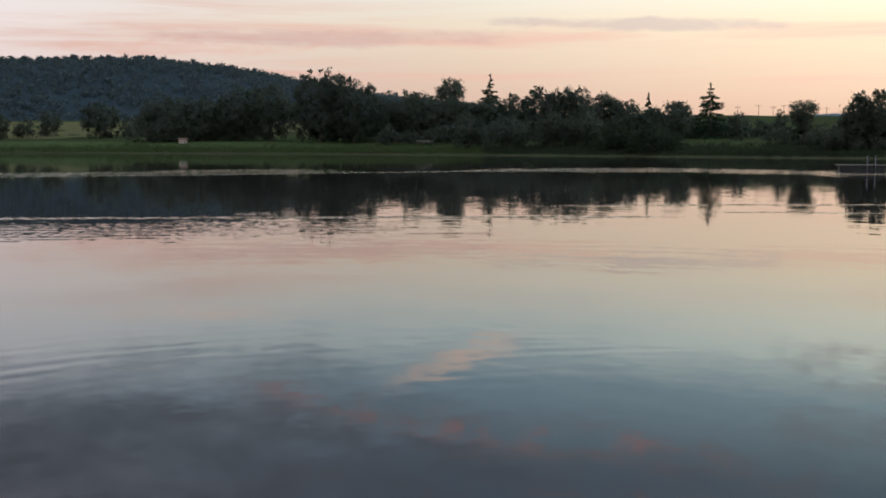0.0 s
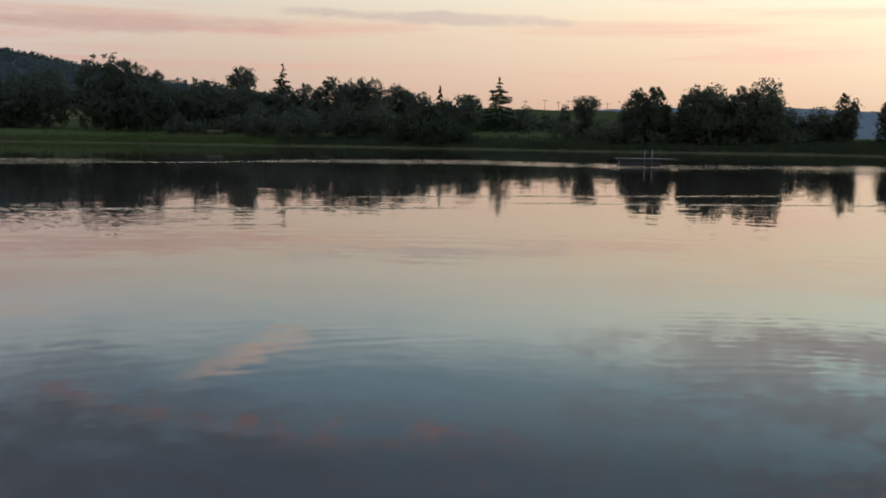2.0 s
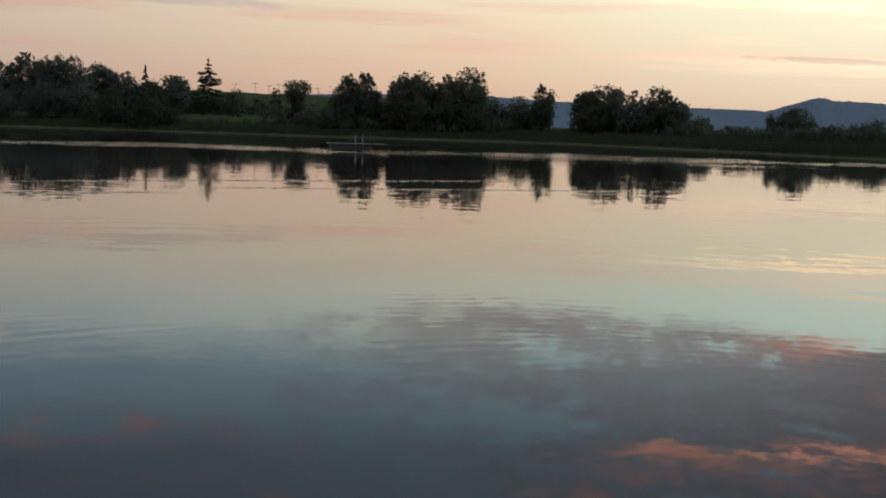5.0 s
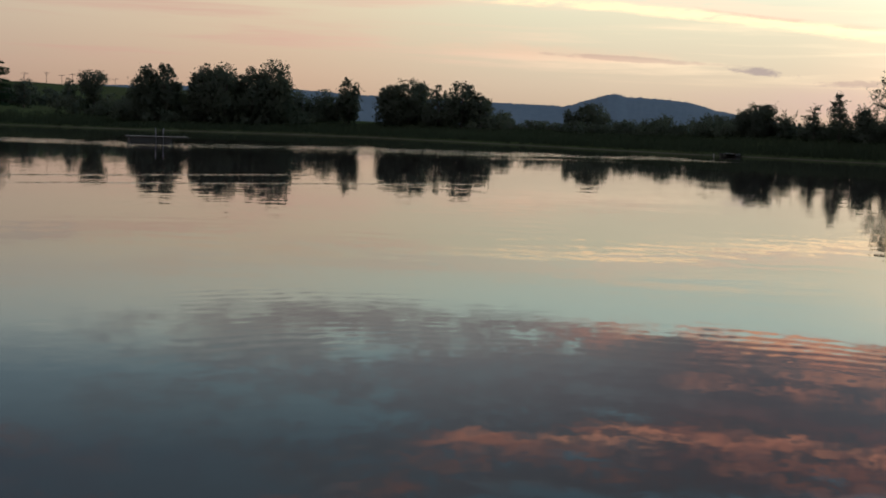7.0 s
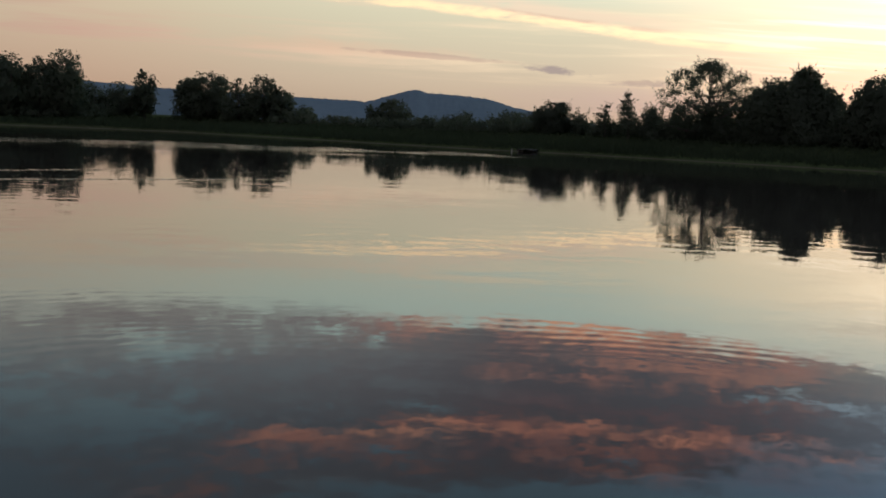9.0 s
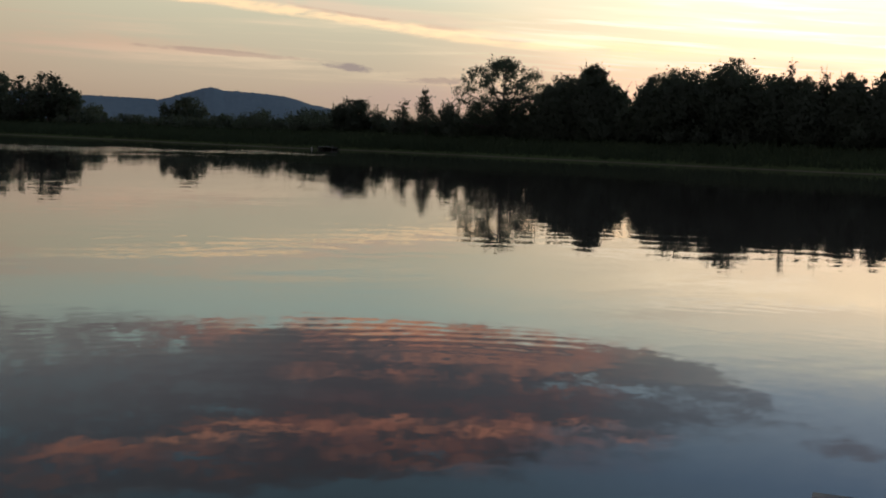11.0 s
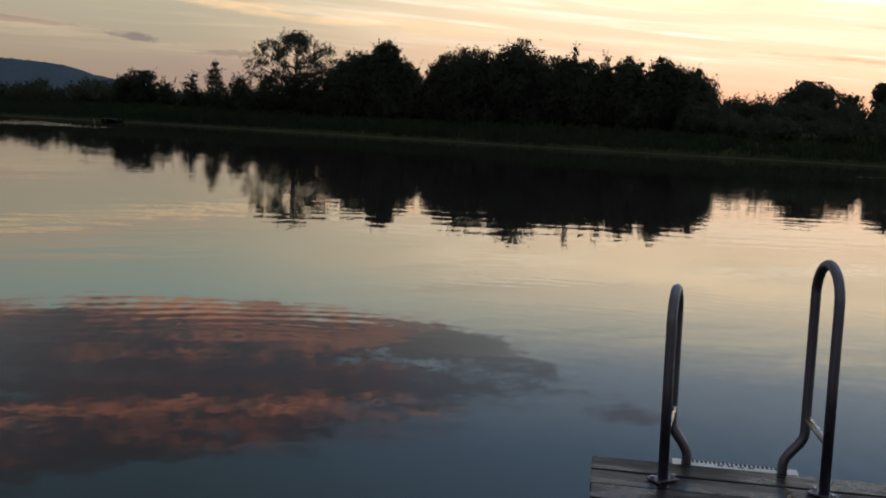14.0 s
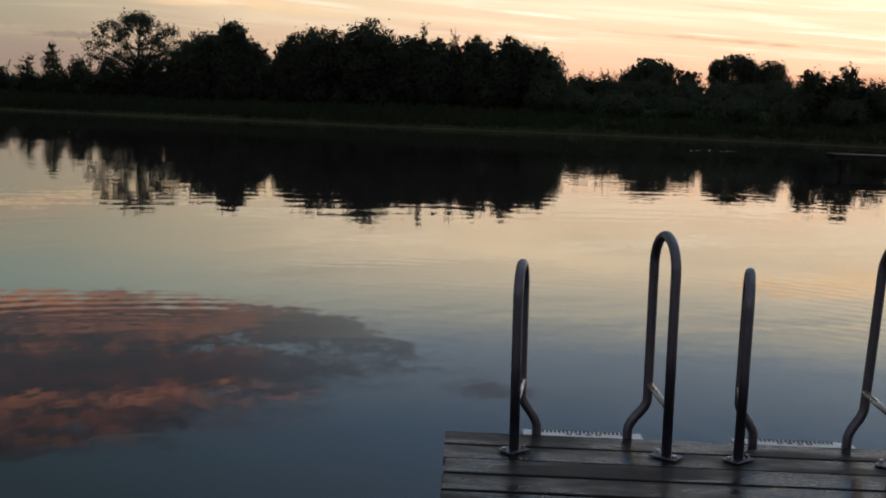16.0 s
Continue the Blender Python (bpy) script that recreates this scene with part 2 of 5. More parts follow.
sky = cloud(sky, 81.0, 7.6, 7.0, 0.8, 0.05, (2.3, 1.75, 1.15), 0.75, 131.0, 1.2, 0.16, 0.8, 0.9)
sky = cloud(sky, 75.0, 6.9, 11.0, 1.3, -0.03, (2.25, 1.72, 1.10), 0.55, 141.0, 1.0, 0.10, 0.9, 0.9)
sky = cloud(sky, 88.0, 3.7, 6.0, 0.14, -0.06, (0.85, 0.52, 0.30), 0.6, 14.0, 0.8, 0.3, 1.5)
sky = cloud(sky, 95.0, 1.6, 9.0, 0.7, 0.0, (0.80, 0.42, 0.28), 0.6, 15.0, 0.8)
# dusk deepens away from the sunset
sky = wmix(1.0, sky, wm("POWER", 2.0, wm("MULTIPLY", wm("SUBTRACT", wm("MINIMUM", wm("MAXIMUM", AZ, -40.0), 45.0), 45.0), 0.005)), "MULTIPLY")
fall = wm("POWER", 2.0, wm("MULTIPLY", wm("SUBTRACT", wm("MINIMUM", wm("MAXIMUM", AZ, -40.0), 100.0), 40.0), 0.0095))
sky = wmix(1.0, sky, fall, "MULTIPLY")
air = WN.new("ShaderNodeTexSky")
air.sky_type, air.sun_disc = "NISHITA", False
air.sun_elevation, air.sun_rotation, air.altitude = radians(0.5), radians(92), 200
both = wmix(1.0, sky, wmix(1.0, air.outputs[0], (0.01, 0.01, 0.01), "MULTIPLY"), "ADD")
bg = WN.new("ShaderNodeBackground")
WL.new(both, bg.inputs[0])
bg.inputs[1].default_value = 1.0
WL.new(bg.outputs[0], WN.new("ShaderNodeOutputWorld").inputs[0])


# ---- materials ----
def material(name):
    m = bpy.data.materials.new(name)
    m.use_nodes = True
    m.node_tree.nodes.clear()
    return m


class Nodes:
    """Short words for building one material."""

    def __init__(self, name):
        self.m = material(name)
        self.n, self.l = self.m.node_tree.nodes, self.m.node_tree.links

    def add(self, kind, **values):
        node = self.n.new(kind)
        for key, v in values.items():
            sock = node.inputs[key.replace("_", " ")]
            self.put(sock, v)
        return node

    def put(self, sock, v):
        if isinstance(v, bpy.types.NodeSocket):
            self.l.new(v, sock)
        elif isinstance(v, tuple) and len(v) == 3 and sock.type == "RGBA":
            sock.default_value = (*v, 1)
        else:
            sock.default_value = v

    def noise(self, scale, detail=4.0, rough=0.55, vec=None, warp=0.0):
        node = self.add("ShaderNodeTexNoise", Scale=scale, Detail=detail, Roughness=rough, Distortion=warp)
        if vec is not None:
            self.l.new(vec, node.inputs["Vector"])
        return node

    def math(self, op, a, b=0.0, clamp=False):
        node = self.n.new("ShaderNodeMath")
        node.operation, node.use_clamp = op, clamp
        self.put(node.inputs[0], a)
        self.put(node.inputs[1], b)
        return node.outputs[0]

    def mix(self, fac, a, b, kind="MIX"):
        node = self.n.new("ShaderNodeMix")
        node.data_type, node.blend_type = "RGBA", kind
        self.put(node.inputs[0], fac)
        self.put(node.inputs[6], a)
        self.put(node.inputs[7], b)
        return node.outputs[2]

    def step(self, v, lo, hi, a=0.0, b=1.0):
        node = self.n.new("ShaderNodeMapRange")
        node.interpolation_type = "SMOOTHSTEP"
        for key, x in (("Value", v), ("From Min", lo), ("From Max", hi), ("To Min", a), ("To Max", b)):
            self.put(node.inputs[key], x)
        return node.outputs[0]

    def coords(self, kind="Object", scale=(1, 1, 1), turn=(0, 0, 0)):
        tc = self.n.new("ShaderNodeTexCoord").outputs[kind]
        node = self.n.new("ShaderNodeMapping")
        node.inputs["Scale"].default_value = scale
        node.inputs["Rotation"].default_value = [radians(a) for a in turn]
        self.l.new(tc, node.inputs[0])
        return node.outputs[0]

    def position(self):
        return self.n.new("ShaderNodeNewGeometry").outputs["Position"]

    def bump(self, height, strength, distance):
        return self.add("ShaderNodeBump", Strength=strength, Distance=distance, Height=height).outputs[0]

    def done(self, shader):
        out = self.n.new("ShaderNodeOutputMaterial")
        self.l.new(shader, out.inputs[0])
        return self.m

    def principled(self, **values):
        return self.add("ShaderNodeBsdfPrincipled", **values).outputs[0]


def foliage(name, dark, light, through_light=0.42):
    k = Nodes(name)
    info = k.n.new("ShaderNodeObjectInfo").outputs["Random"]
    isl = k.n.new("ShaderNodeNewGeometry").outputs["Random Per Island"]
    big = k.noise(0.35, 2.0, vec=k.position()).outputs["Fac"]
    f = k.math("ADD", k.math("MULTIPLY", isl, 0.14), k.math("ADD", k.math("MULTIPLY", info, 0.35), k.math("MULTIPLY", k.math("SUBTRACT", big, 0.4), 0.8)), clamp=True)
    col = k.mix(f, dark, light)
    d = k.principled(Base_Color=col, Roughness=0.8, Specular_IOR_Level=0.0)
    tr = k.add("ShaderNodeBsdfTranslucent", Color=k.mix(0.3, col, (0.10, 0.13, 0.03)))
    mixer = k.add("ShaderNodeMixShader", Fac=through_light)
    k.l.new(d, mixer.inputs[1])
    k.l.new(tr.outputs[0], mixer.inputs[2])
    return k.done(mixer.outputs[0])


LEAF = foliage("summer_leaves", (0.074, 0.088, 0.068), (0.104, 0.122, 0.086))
# Leaves beyond 186 m: distance haze is put into a bluer, greyer colour
LEAF_HAZED = foliage("hazed_far_leaves", (0.066, 0.080, 0.068), (0.084, 0.102, 0.080))
LEAF_PALE = foliage("willow_leaves", (0.032, 0.044, 0.032), (0.048, 0.062, 0.042))
NEEDLE = foliage("spruce_needles", (0.020, 0.042, 0.026), (0.048, 0.080, 0.048))
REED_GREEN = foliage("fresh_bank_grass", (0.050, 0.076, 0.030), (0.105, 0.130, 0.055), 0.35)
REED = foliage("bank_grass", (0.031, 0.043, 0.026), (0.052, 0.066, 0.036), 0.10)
# Blue-grey cast: the haze before the hill forest, put into its leaf colour
HILL_LEAF = foliage("hazed_forest", (0.078, 0.108, 0.122), (0.086, 0.116, 0.130), 0.45)
BLOSSOM = foliage("pale_elder_blossom", (0.30, 0.30, 0.22), (0.50, 0.48, 0.36))


def bark_material():
    k = Nodes("bark")
    v = k.coords("Object", (6, 6, 1.2))
    n = k.noise(1.5, 6.0, 0.65, v).outputs["Fac"]
    col = k.mix(n, (0.035, 0.028, 0.022), (0.12, 0.10, 0.08))
    return k.done(k.principled(Base_Color=col, Roughness=0.9, Normal=k.bump(n, 0.6, 0.03)))


BARK = bark_material()


def ground_material():
    k = Nodes("meadow")
    p = k.position()
    fine = k.noise(1.7, 8.0, 0.7, p).outputs["Fac"]
    patch = k.noise(0.035, 4.0, 0.55, p).outputs["Fac"]
    tuft = k.noise(0.4, 5.0, 0.6, p).outputs["Fac"]
    grass = k.mix(fine, (0.028, 0.040, 0.018), (0.066, 0.084, 0.036))
    dry = k.mix(tuft, (0.032, 0.036, 0.018), (0.062, 0.058, 0.034))
    col = k.mix(k.step(patch, 0.45, 0.65, 0.0, 0.75), grass, dry)
    z = k.n.new("ShaderNodeSeparateXYZ")
    k.l.new(p, z.inputs[0])
    mud = k.mix(tuft, (0.06, 0.052, 0.042), (0.15, 0.13, 0.105))
    col = k.mix(k.step(k.math("ADD", z.outputs[2], k.math("MULTIPLY", fine, 0.10)), 0.04, 0.13), mud, col)
    h = k.math("ADD", fine, k.math("MULTIPLY", tuft, 2.0))
    return k.done(k.principled(Base_Color=col, Roughness=0.95, Specular_IOR_Level=0.0, Normal=k.bump(h, 0.8, 0.15)))


GROUND = ground_material()


def mown(name, a, b, scale):
    k = Nodes(name)
    p = k.position()
    fine = k.noise(scale, 8.0, 0.7, p).outputs["Fac"]
    broad = k.noise(0.06, 4.0, 0.6, p).outputs["Fac"]
    col = k.mix(k.math("ADD", k.math("MULTIPLY", fine, 0.5), k.math("MULTIPLY", broad, 0.5), clamp=True), a, b)
    return k.done(k.principled(Base_Color=col, Roughness=0.95, Specular_IOR_Level=0.0, Normal=k.bump(fine, 0.6, 0.08)))


HAY = mown("hay_stubble", (0.070, 0.077, 0.036), (0.145, 0.138, 0.066), 0.8)
LAWN = mown("mown_grass", (0.042, 0.066, 0.026), (0.082, 0.112, 0.046), 1.2)


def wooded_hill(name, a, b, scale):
    k = Nodes(name)
    p = k.position()
    crowns = k.add("ShaderNodeTexVoronoi", Scale=scale)
    k.l.new(p, crowns.inputs["Vector"])
    stand = k.noise(scale * 0.06, 5.0, 0.6, p).outputs["Fac"]
    col = k.mix(k.math("ADD", k.math("MULTIPLY", crowns.outputs["Distance"], 0.55), k.math("MULTIPLY", k.math("SUBTRACT", stand, 0.25), 0.9), clamp=True), a, b)
    return k.done(k.principled(Base_Color=col, Roughness=1.0, Specular_IOR_Level=0.0, Normal=k.bump(crowns.outputs["Distance"], 0.35, 2.0)))


# Bluish tone: distance haze put into the hill's base colour
HILL = wooded_hill("hazed_wooded_hillside", (0.028, 0.042, 0.050), (0.038, 0.054, 0.062), 0.11)
# Aerial haze is painted into the blue base colour of the far range
RANGE = wooded_hill("hazed_blue_hills", (0.095, 0.130, 0.160), (0.125, 0.160, 0.190), 0.05)


def water_material():
    k = Nodes("lake_water")
    p = k.position()
    xyz = k.n.new("ShaderNodeSeparateXYZ")
    k.l.new(p, xyz.inputs[0])
    X, Y = xyz.outputs[0], xyz.outputs[1]

    def tilt(scale, stretch, turn, detail, off):
        """Small slopes of the surface, with crests drawn out across the wind."""
        m = k.n.new("ShaderNodeMapping")
        m.inputs["Rotation"].default_value = (0, 0, radians(turn))
        m.inputs["Scale"].default_value = (1.0 / stretch, 1, 1)
        m.inputs["Location"].default_value = (off, off * 2, 0)
        k.l.new(p, m.inputs[0])
        c = k.noise(scale, detail, 0.5, m.outputs[0]).outputs["Color"]
        v = k.n.new("ShaderNodeVectorMath")
        v.operation = "SUBTRACT"
        k.l.new(c, v.inputs[0])
        v.inputs[1].default_value = (0.5, 0.5, 0.5)
        return v.outputs[0]

    def scaled(v, s):
        node = k.n.new("ShaderNodeVectorMath")
        node.operation = "SCALE"
        k.l.new(v, node.inputs[0])
        k.put(node.inputs["Scale"], s)
        return node.outputs[0]

    def plus(a, b):
        node = k.n.new("ShaderNodeVectorMath")
        k.l.new(a, node.inputs[0])
        if isinstance(b, tuple):
            node.inputs[1].default_value = b
        else:
            k.l.new(b, node.inputs[1])
        return node.outputs[0]

    def streak(x0, y0, x1, y1, half, gain):
        """A narrow ruffled lane from one place to another."""
        dx, dy = x1 - x0, y1 - y0
        n = math.hypot(dx, dy)
        ux, uy = dx / n, dy / n
        a = k.math("ADD", k.math("MULTIPLY", k.math("SUBTRACT", X, x0), ux), k.math("MULTIPLY", k.math("SUBTRACT", Y, y0), uy))
        c = k.math("ADD", k.math("MULTIPLY", k.math("SUBTRACT", X, x0), -uy), k.math("MULTIPLY", k.math("SUBTRACT", Y, y0), ux))
        c = k.math("ADD", c, k.math("MULTIPLY", k.math("SUBTRACT", wobble, 0.5), half * 3))
        side = k.step(k.math("ABSOLUTE", c), half, half * 0.3)
        ends = k.math("MULTIPLY", k.step(a, -1.0, 2.5), k.step(a, n + 1.0, n - 2.5))
        return k.math("MULTIPLY", k.math("MULTIPLY", side, ends), gain)

    wobble = k.noise(0.09, 3.0, 0.5, p).outputs["Fac"]
    patches = k.noise(0.05, 3.0, 0.55, p).outputs["Fac"]
    near_patch = k.noise(0.22, 2.0, 0.5, p).outputs["Fac"]
    slow = tilt(0.75, 1.0, 20, 2.0, 3.0)
    chop = tilt(2.6, 1.3, -18, 2.0, 11.0)
    fine = tilt(8.0, 1.2, 5, 2.0, 7.0)

    def rings(cx, cy, length, bend, phase, low, high, near, far):
        """A train of low round waves spreading from one place, seen in patches and between two distances."""
        dx, dy = k.math("SUBTRACT", X, cx), k.math("SUBTRACT", Y, cy)
        r = k.math("SQRT", k.math("ADD", k.math("MULTIPLY", dx, dx), k.math("MULTIPLY", dy, dy)))
        wob = k.math("MULTIPLY", k.math("SUBTRACT", k.noise(0.5, 2.0, 0.5, p).outputs["Fac"], 0.5), bend)
        wob2 = k.math("MULTIPLY", k.math("SUBTRACT", k.noise(2.1, 2.0, 0.5, p).outputs["Fac"], 0.5), bend * 0.12)
        turns = k.math("MULTIPLY", k.math("ADD", r, k.math("ADD", wob, wob2)), 6.2832 / length)
        crest = k.math("SINE", k.math("ADD", turns, phase))
        patch = k.step(k.noise(0.28, 2.0, 0.5, p).outputs["Fac"], 0.46, 0.70, low, high)
        reach = k.math("MULTIPLY", k.step(r, near, near + 2.0), k.step(r, far, near + 3.0))
        amp = k.math("MULTIPLY", k.math("MULTIPLY", crest, patch), reach)
        v = k.n.new("ShaderNodeCombineXYZ")
        k.l.new(k.math("MULTIPLY", k.math("DIVIDE", dx, r), amp), v.inputs[0])
        k.l.new(k.math("MULTIPLY", k.math("DIVIDE", dy, r), amp), v.inputs[1])
        return v.outputs[0]

    def wavelets(length, stretch, facing, low, high, near, far, off):
        """Short irregular ripples with long crests that lie across the given compass turn."""
        a = radians(facing)
        across = k.math("ADD", k.math("MULTIPLY", X, math.cos(a) / (length * stretch)), k.math("MULTIPLY", Y, -math.sin(a) / (length * stretch)))
        along = k.math("ADD", k.math("MULTIPLY", X, math.sin(a) / length), k.math("MULTIPLY", Y, math.cos(a) / length))
        spot = k.n.new("ShaderNodeCombineXYZ")
        k.l.new(across, spot.inputs[0])
        k.l.new(along, spot.inputs[1])
        spot.inputs[2].default_value = off
        crest = k.math("SUBTRACT", k.noise(1.0, 2.5, 0.5, spot.outputs[0], 0.3).outputs["Fac"], 0.5)
        patch = k.step(k.noise(0.17, 3.0, 0.55, p).outputs["Fac"], 0.42, 0.64, low, high)
        reach = k.math("MULTIPLY", k.step(away, near, near + 3.0), k.step(away, far, near + 4.0))
        amp = k.math("MULTIPLY", k.math("MULTIPLY", crest, patch), reach)
        v = k.n.new("ShaderNodeCombineXYZ")
        k.l.new(k.math("MULTIPLY", amp, math.sin(a)), v.inputs[0])
        k.l.new(k.math("MULTIPLY", amp, math.cos(a)), v.inputs[1])
        return v.outputs[0]

    away = k.math("SQRT", k.math("ADD", k.math("MULTIPLY", X, X), k.math("MULTIPLY", Y, Y)))
    open_water = k.step(away, 4.0, 30.0, 0.30, 1.0)
    n = plus(scaled(slow, k.math("MULTIPLY", open_water, 0.0045)), scaled(chop, k.math("MULTIPLY", open_water, k.step(near_patch, 0.40, 0.65, 0.006, 0.016))))
    n = plus(n, rings(2.3, 1.9, 0.29, 0.75, 0.0, 0.0005, 0.0042, 5.0, 19.0))
    for facing, off in ((22, 3.0), (44, 13.0), (66, 23.0)):
        n = plus(n, wavelets(0.42, 7.0, facing, 0.002, 0.024, 7.0, 30.0, off))
    n = plus(n, wavelets(1.5, 5.0, 50, 0.002, 0.016, 16.0, 110.0, 33.0))
    n = plus(n, scaled(rings(3.0, -2.0, 0.42, 0.5, 0.3, 0.0015, 0.006, 5.0, 34.0), streak(-9.0, 7.3, 2.0, 10.8, 2.6, 1.0)))
    n = plus(n, rings(-2.0, -2.0, 0.95, 1.9, 0.5, 0.0014, 0.0052, 18.0, 95.0))
    n = plus(n, scaled(rings(-4.0, 60.0, 0.5, 1.2, 2.0, 0.002, 0.016, 26.0, 60.0), streak(-22, 20, 3, 24.5, 5.0, 1.0)))
    n = plus(n, rings(14.0, -11.0, 0.24, 0.9, 1.0, 0.0, 0.0042, 9.0, 34.0))
    rough = k.math("MULTIPLY", k.step(away, 4.0, 40.0, 0.45, 0.55), k.step(patches, 0.40, 0.70, 0.02, 0.042))
    for lane in ((-62, 54, -6, 79, 6.0, 0.30), (-42, 54, 14, 83, 1.2, 0.70), (2, 83, 66, 57, 8.5, 0.34), (3.0, 33.3, 20, 34.6, 0.45, 0.40), (7.0, 30.2, 22, 28.6, 0.4, 0.40), (-20, 27.5, 6, 28.2, 0.5, 0.35), (-16, 22, 0, 25, 3.0, 0.07), (22, 66, 50, 50, 3.5, 0.13), (57.2, 2.9, 60.2, 0.1, 0.30, 0.6)):
        rough = k.math("ADD", rough, streak(*lane))
    n = plus(n, scaled(fine, rough))
    flat = k.n.new("ShaderNodeVectorMath")
    flat.operation = "MULTIPLY"
    k.l.new(n, flat.inputs[0])
    flat.inputs[1].default_value = (1, 1, 0)
    n = plus(flat.outputs[0], (0, 0, 1))
    unit = k.n.new("ShaderNodeVectorMath")
    unit.operation = "NORMALIZE"
    k.l.new(n, unit.inputs[0])
    return k.done(k.principled(Base_Color=(0.030, 0.026, 0.023), Roughness=0.02, IOR=1.333, Normal=unit.outputs[0]))


WATER = water_material()


def plank_material():
    k = Nodes("wet_grey_planks")
    info = k.n.new("ShaderNodeObjectInfo").outputs["Random"]
    shift = k.n.new("ShaderNodeCombineXYZ")
    k.l.new(k.math("MULTIPLY", info, 37.0), shift.inputs[0])
    k.l.new(k.math("MULTIPLY", info, 91.0), shift.inputs[1])

    def along(scale):
        off = k.n.new("ShaderNodeVectorMath")
        k.l.new(k.coords("Object", scale), off.inputs[0])
        k.l.new(shift.outputs[0], off.inputs[1])
        return off.outputs[0]

    grain = k.noise(3.0, 8.0, 0.68, along((1.6, 16, 16)), 0.8).outputs["Fac"]
    blotch = k.noise(1.6, 5.0, 0.6, along((1.3, 4.0, 4.0)), 0.5).outputs["Fac"]
    wet = k.noise(1.0, 4.0, 0.6, along((1.1, 3.2, 3.2)), 0.3).outputs["Fac"]
    knots = k.add("ShaderNodeTexVoronoi", Scale=1.0)
    k.l.new(along((1.7, 5.5, 5.5)), knots.inputs["Vector"])
    knot = k.step(knots.outputs["Distance"], 0.16, 0.05)
    tone = k.math("ADD", k.math("MULTIPLY", grain, 0.55), k.math("MULTIPLY", k.math("SUBTRACT", blotch, 0.38), 1.3), clamp=True)
    col = k.mix(tone, (0.0030, 0.0020, 0.0018), (0.036, 0.022, 0.019))
    col = k.mix(k.math("MULTIPLY", info, 0.3), col, (0.014, 0.011, 0.010))
    col = k.mix(k.math("MULTIPLY", knot, 0.8), col, (0.0022, 0.0014, 0.0012))
    rough = k.math("ADD", k.step(wet, 0.40, 0.62, 0.10, 0.52), k.math("MULTIPLY", grain, 0.14))
    h = k.math("ADD", k.math("MULTIPLY", grain, 0.6), k.math("SUBTRACT", blotch, k.math("MULTIPLY", knot, 0.4)))
    return k.done(k.principled(Base_Color=col, Roughness=rough, Specular_IOR_Level=0.26, Normal=k.bump(h, 0.45, 0.004)))


PLANK = plank_material()


def timber_material(name, a, b, rough=0.8):
    k = Nodes(name)
    g = k.noise(2.5, 6.0, 0.6, k.coords("Object", (1, 9, 9))).outputs["Fac"]
    return k.done(k.principled(Base_Color=k.mix(g, a, b), Roughness=rough, Normal=k.bump(g, 0.4, 0.004)))


TIMBER = timber_material("dark_timber", (0.012, 0.010, 0.008), (0.045, 0.037, 0.030))
RAFT_TIMBER = timber_material("brown_raft_boards", (0.070, 0.052, 0.044), (0.150, 0.112, 0.092), 0.6)
PALE_TIMBER = timber_material("weathered_timber", (0.13, 0.115, 0.10), (0.26, 0.235, 0.21))


def steel_material(name, col, rough):
    k = Nodes(name)
    s = k.noise(14.0, 5.0, 0.6, k.coords("Object")).outputs["Fac"]
    b = k.noise(160.0, 2.0, 0.5, k.coords("Object", (1, 1, 0.1))).outputs["Fac"]
    r = k.math("ADD", k.step(s, 0.35, 0.7, rough, rough + 0.16), k.math("MULTIPLY", b, 0.06))
    return k.done(k.principled(Base_Color=k.mix(s, col, tuple(c * 0.75 for c in col)), Metallic=1.0, Roughness=r, Normal=k.bump(b, 0.08, 0.001)))


STEEL = steel_material("dull_dark_steel", (0.215, 0.21, 0.245), 0.36)
BRIGHT_STEEL = steel_material("bright_steel", (0.66, 0.64, 0.60), 0.22)


def paint_material(name, a, b, rough=0.55):
    k = Nodes(name)
    s = k.noise(9.0, 6.0, 0.65, k.coords("Object")).outputs["Fac"]
    return k.done(k.principled(Base_Color=k.mix(k.step(s, 0.4, 0.75), a, b), Roughness=rough, Normal=k.bump(s, 0.15, 0.002)))


TREAD = paint_material("white_grip_tread", (0.88, 0.88, 0.87), (0.74, 0.74, 0.72), 0.35)
RUBBER = paint_material("black_rubber", (0.02, 0.02, 0.02), (0.035, 0.035, 0.035), 0.7)
FLOAT = paint_material("black_pontoon", (0.008, 0.009, 0.010), (0.016, 0.016, 0.017), 0.5)
WHITE = paint_material("white_paint", (0.78, 0.77, 0.74), (0.60, 0.59, 0.56))
PLASTER = paint_material("pale_plaster", (0.42, 0.34, 0.29), (0.33, 0.27, 0.23), 0.9)
ROOF = paint_material("brown_roof_tiles", (0.12, 0.07, 0.05), (0.20, 0.12, 0.09), 0.85)
DARK_GLASS = paint_material("dark_window", (0.02, 0.022, 0.025), (0.03, 0.03, 0.035), 0.1)


# ---- small builders ----
def mesh_of(name, verts, faces, mat, smooth=False):
    me = bpy.data.meshes.new(name)
    me.from_pydata([tuple(v) for v in verts], [], faces)
    me.materials.append(mat)
    if smooth:
        me.polygons.foreach_set("use_smooth", [True] * len(me.polygons))
    me.update()
    return me


def part(name, data, parent=None, label="", mat=None):
    """Links a mesh, or a bmesh, as one object under a thing."""
    if isinstance(data, bmesh.types.BMesh):
        me = bpy.data.meshes.new(name)
        data.to_mesh(me)
        data.free()
        me.materials.append(mat)
        data = me
    ob = new(name, data)
    ob.parent = parent
    return tagged(ob, label)


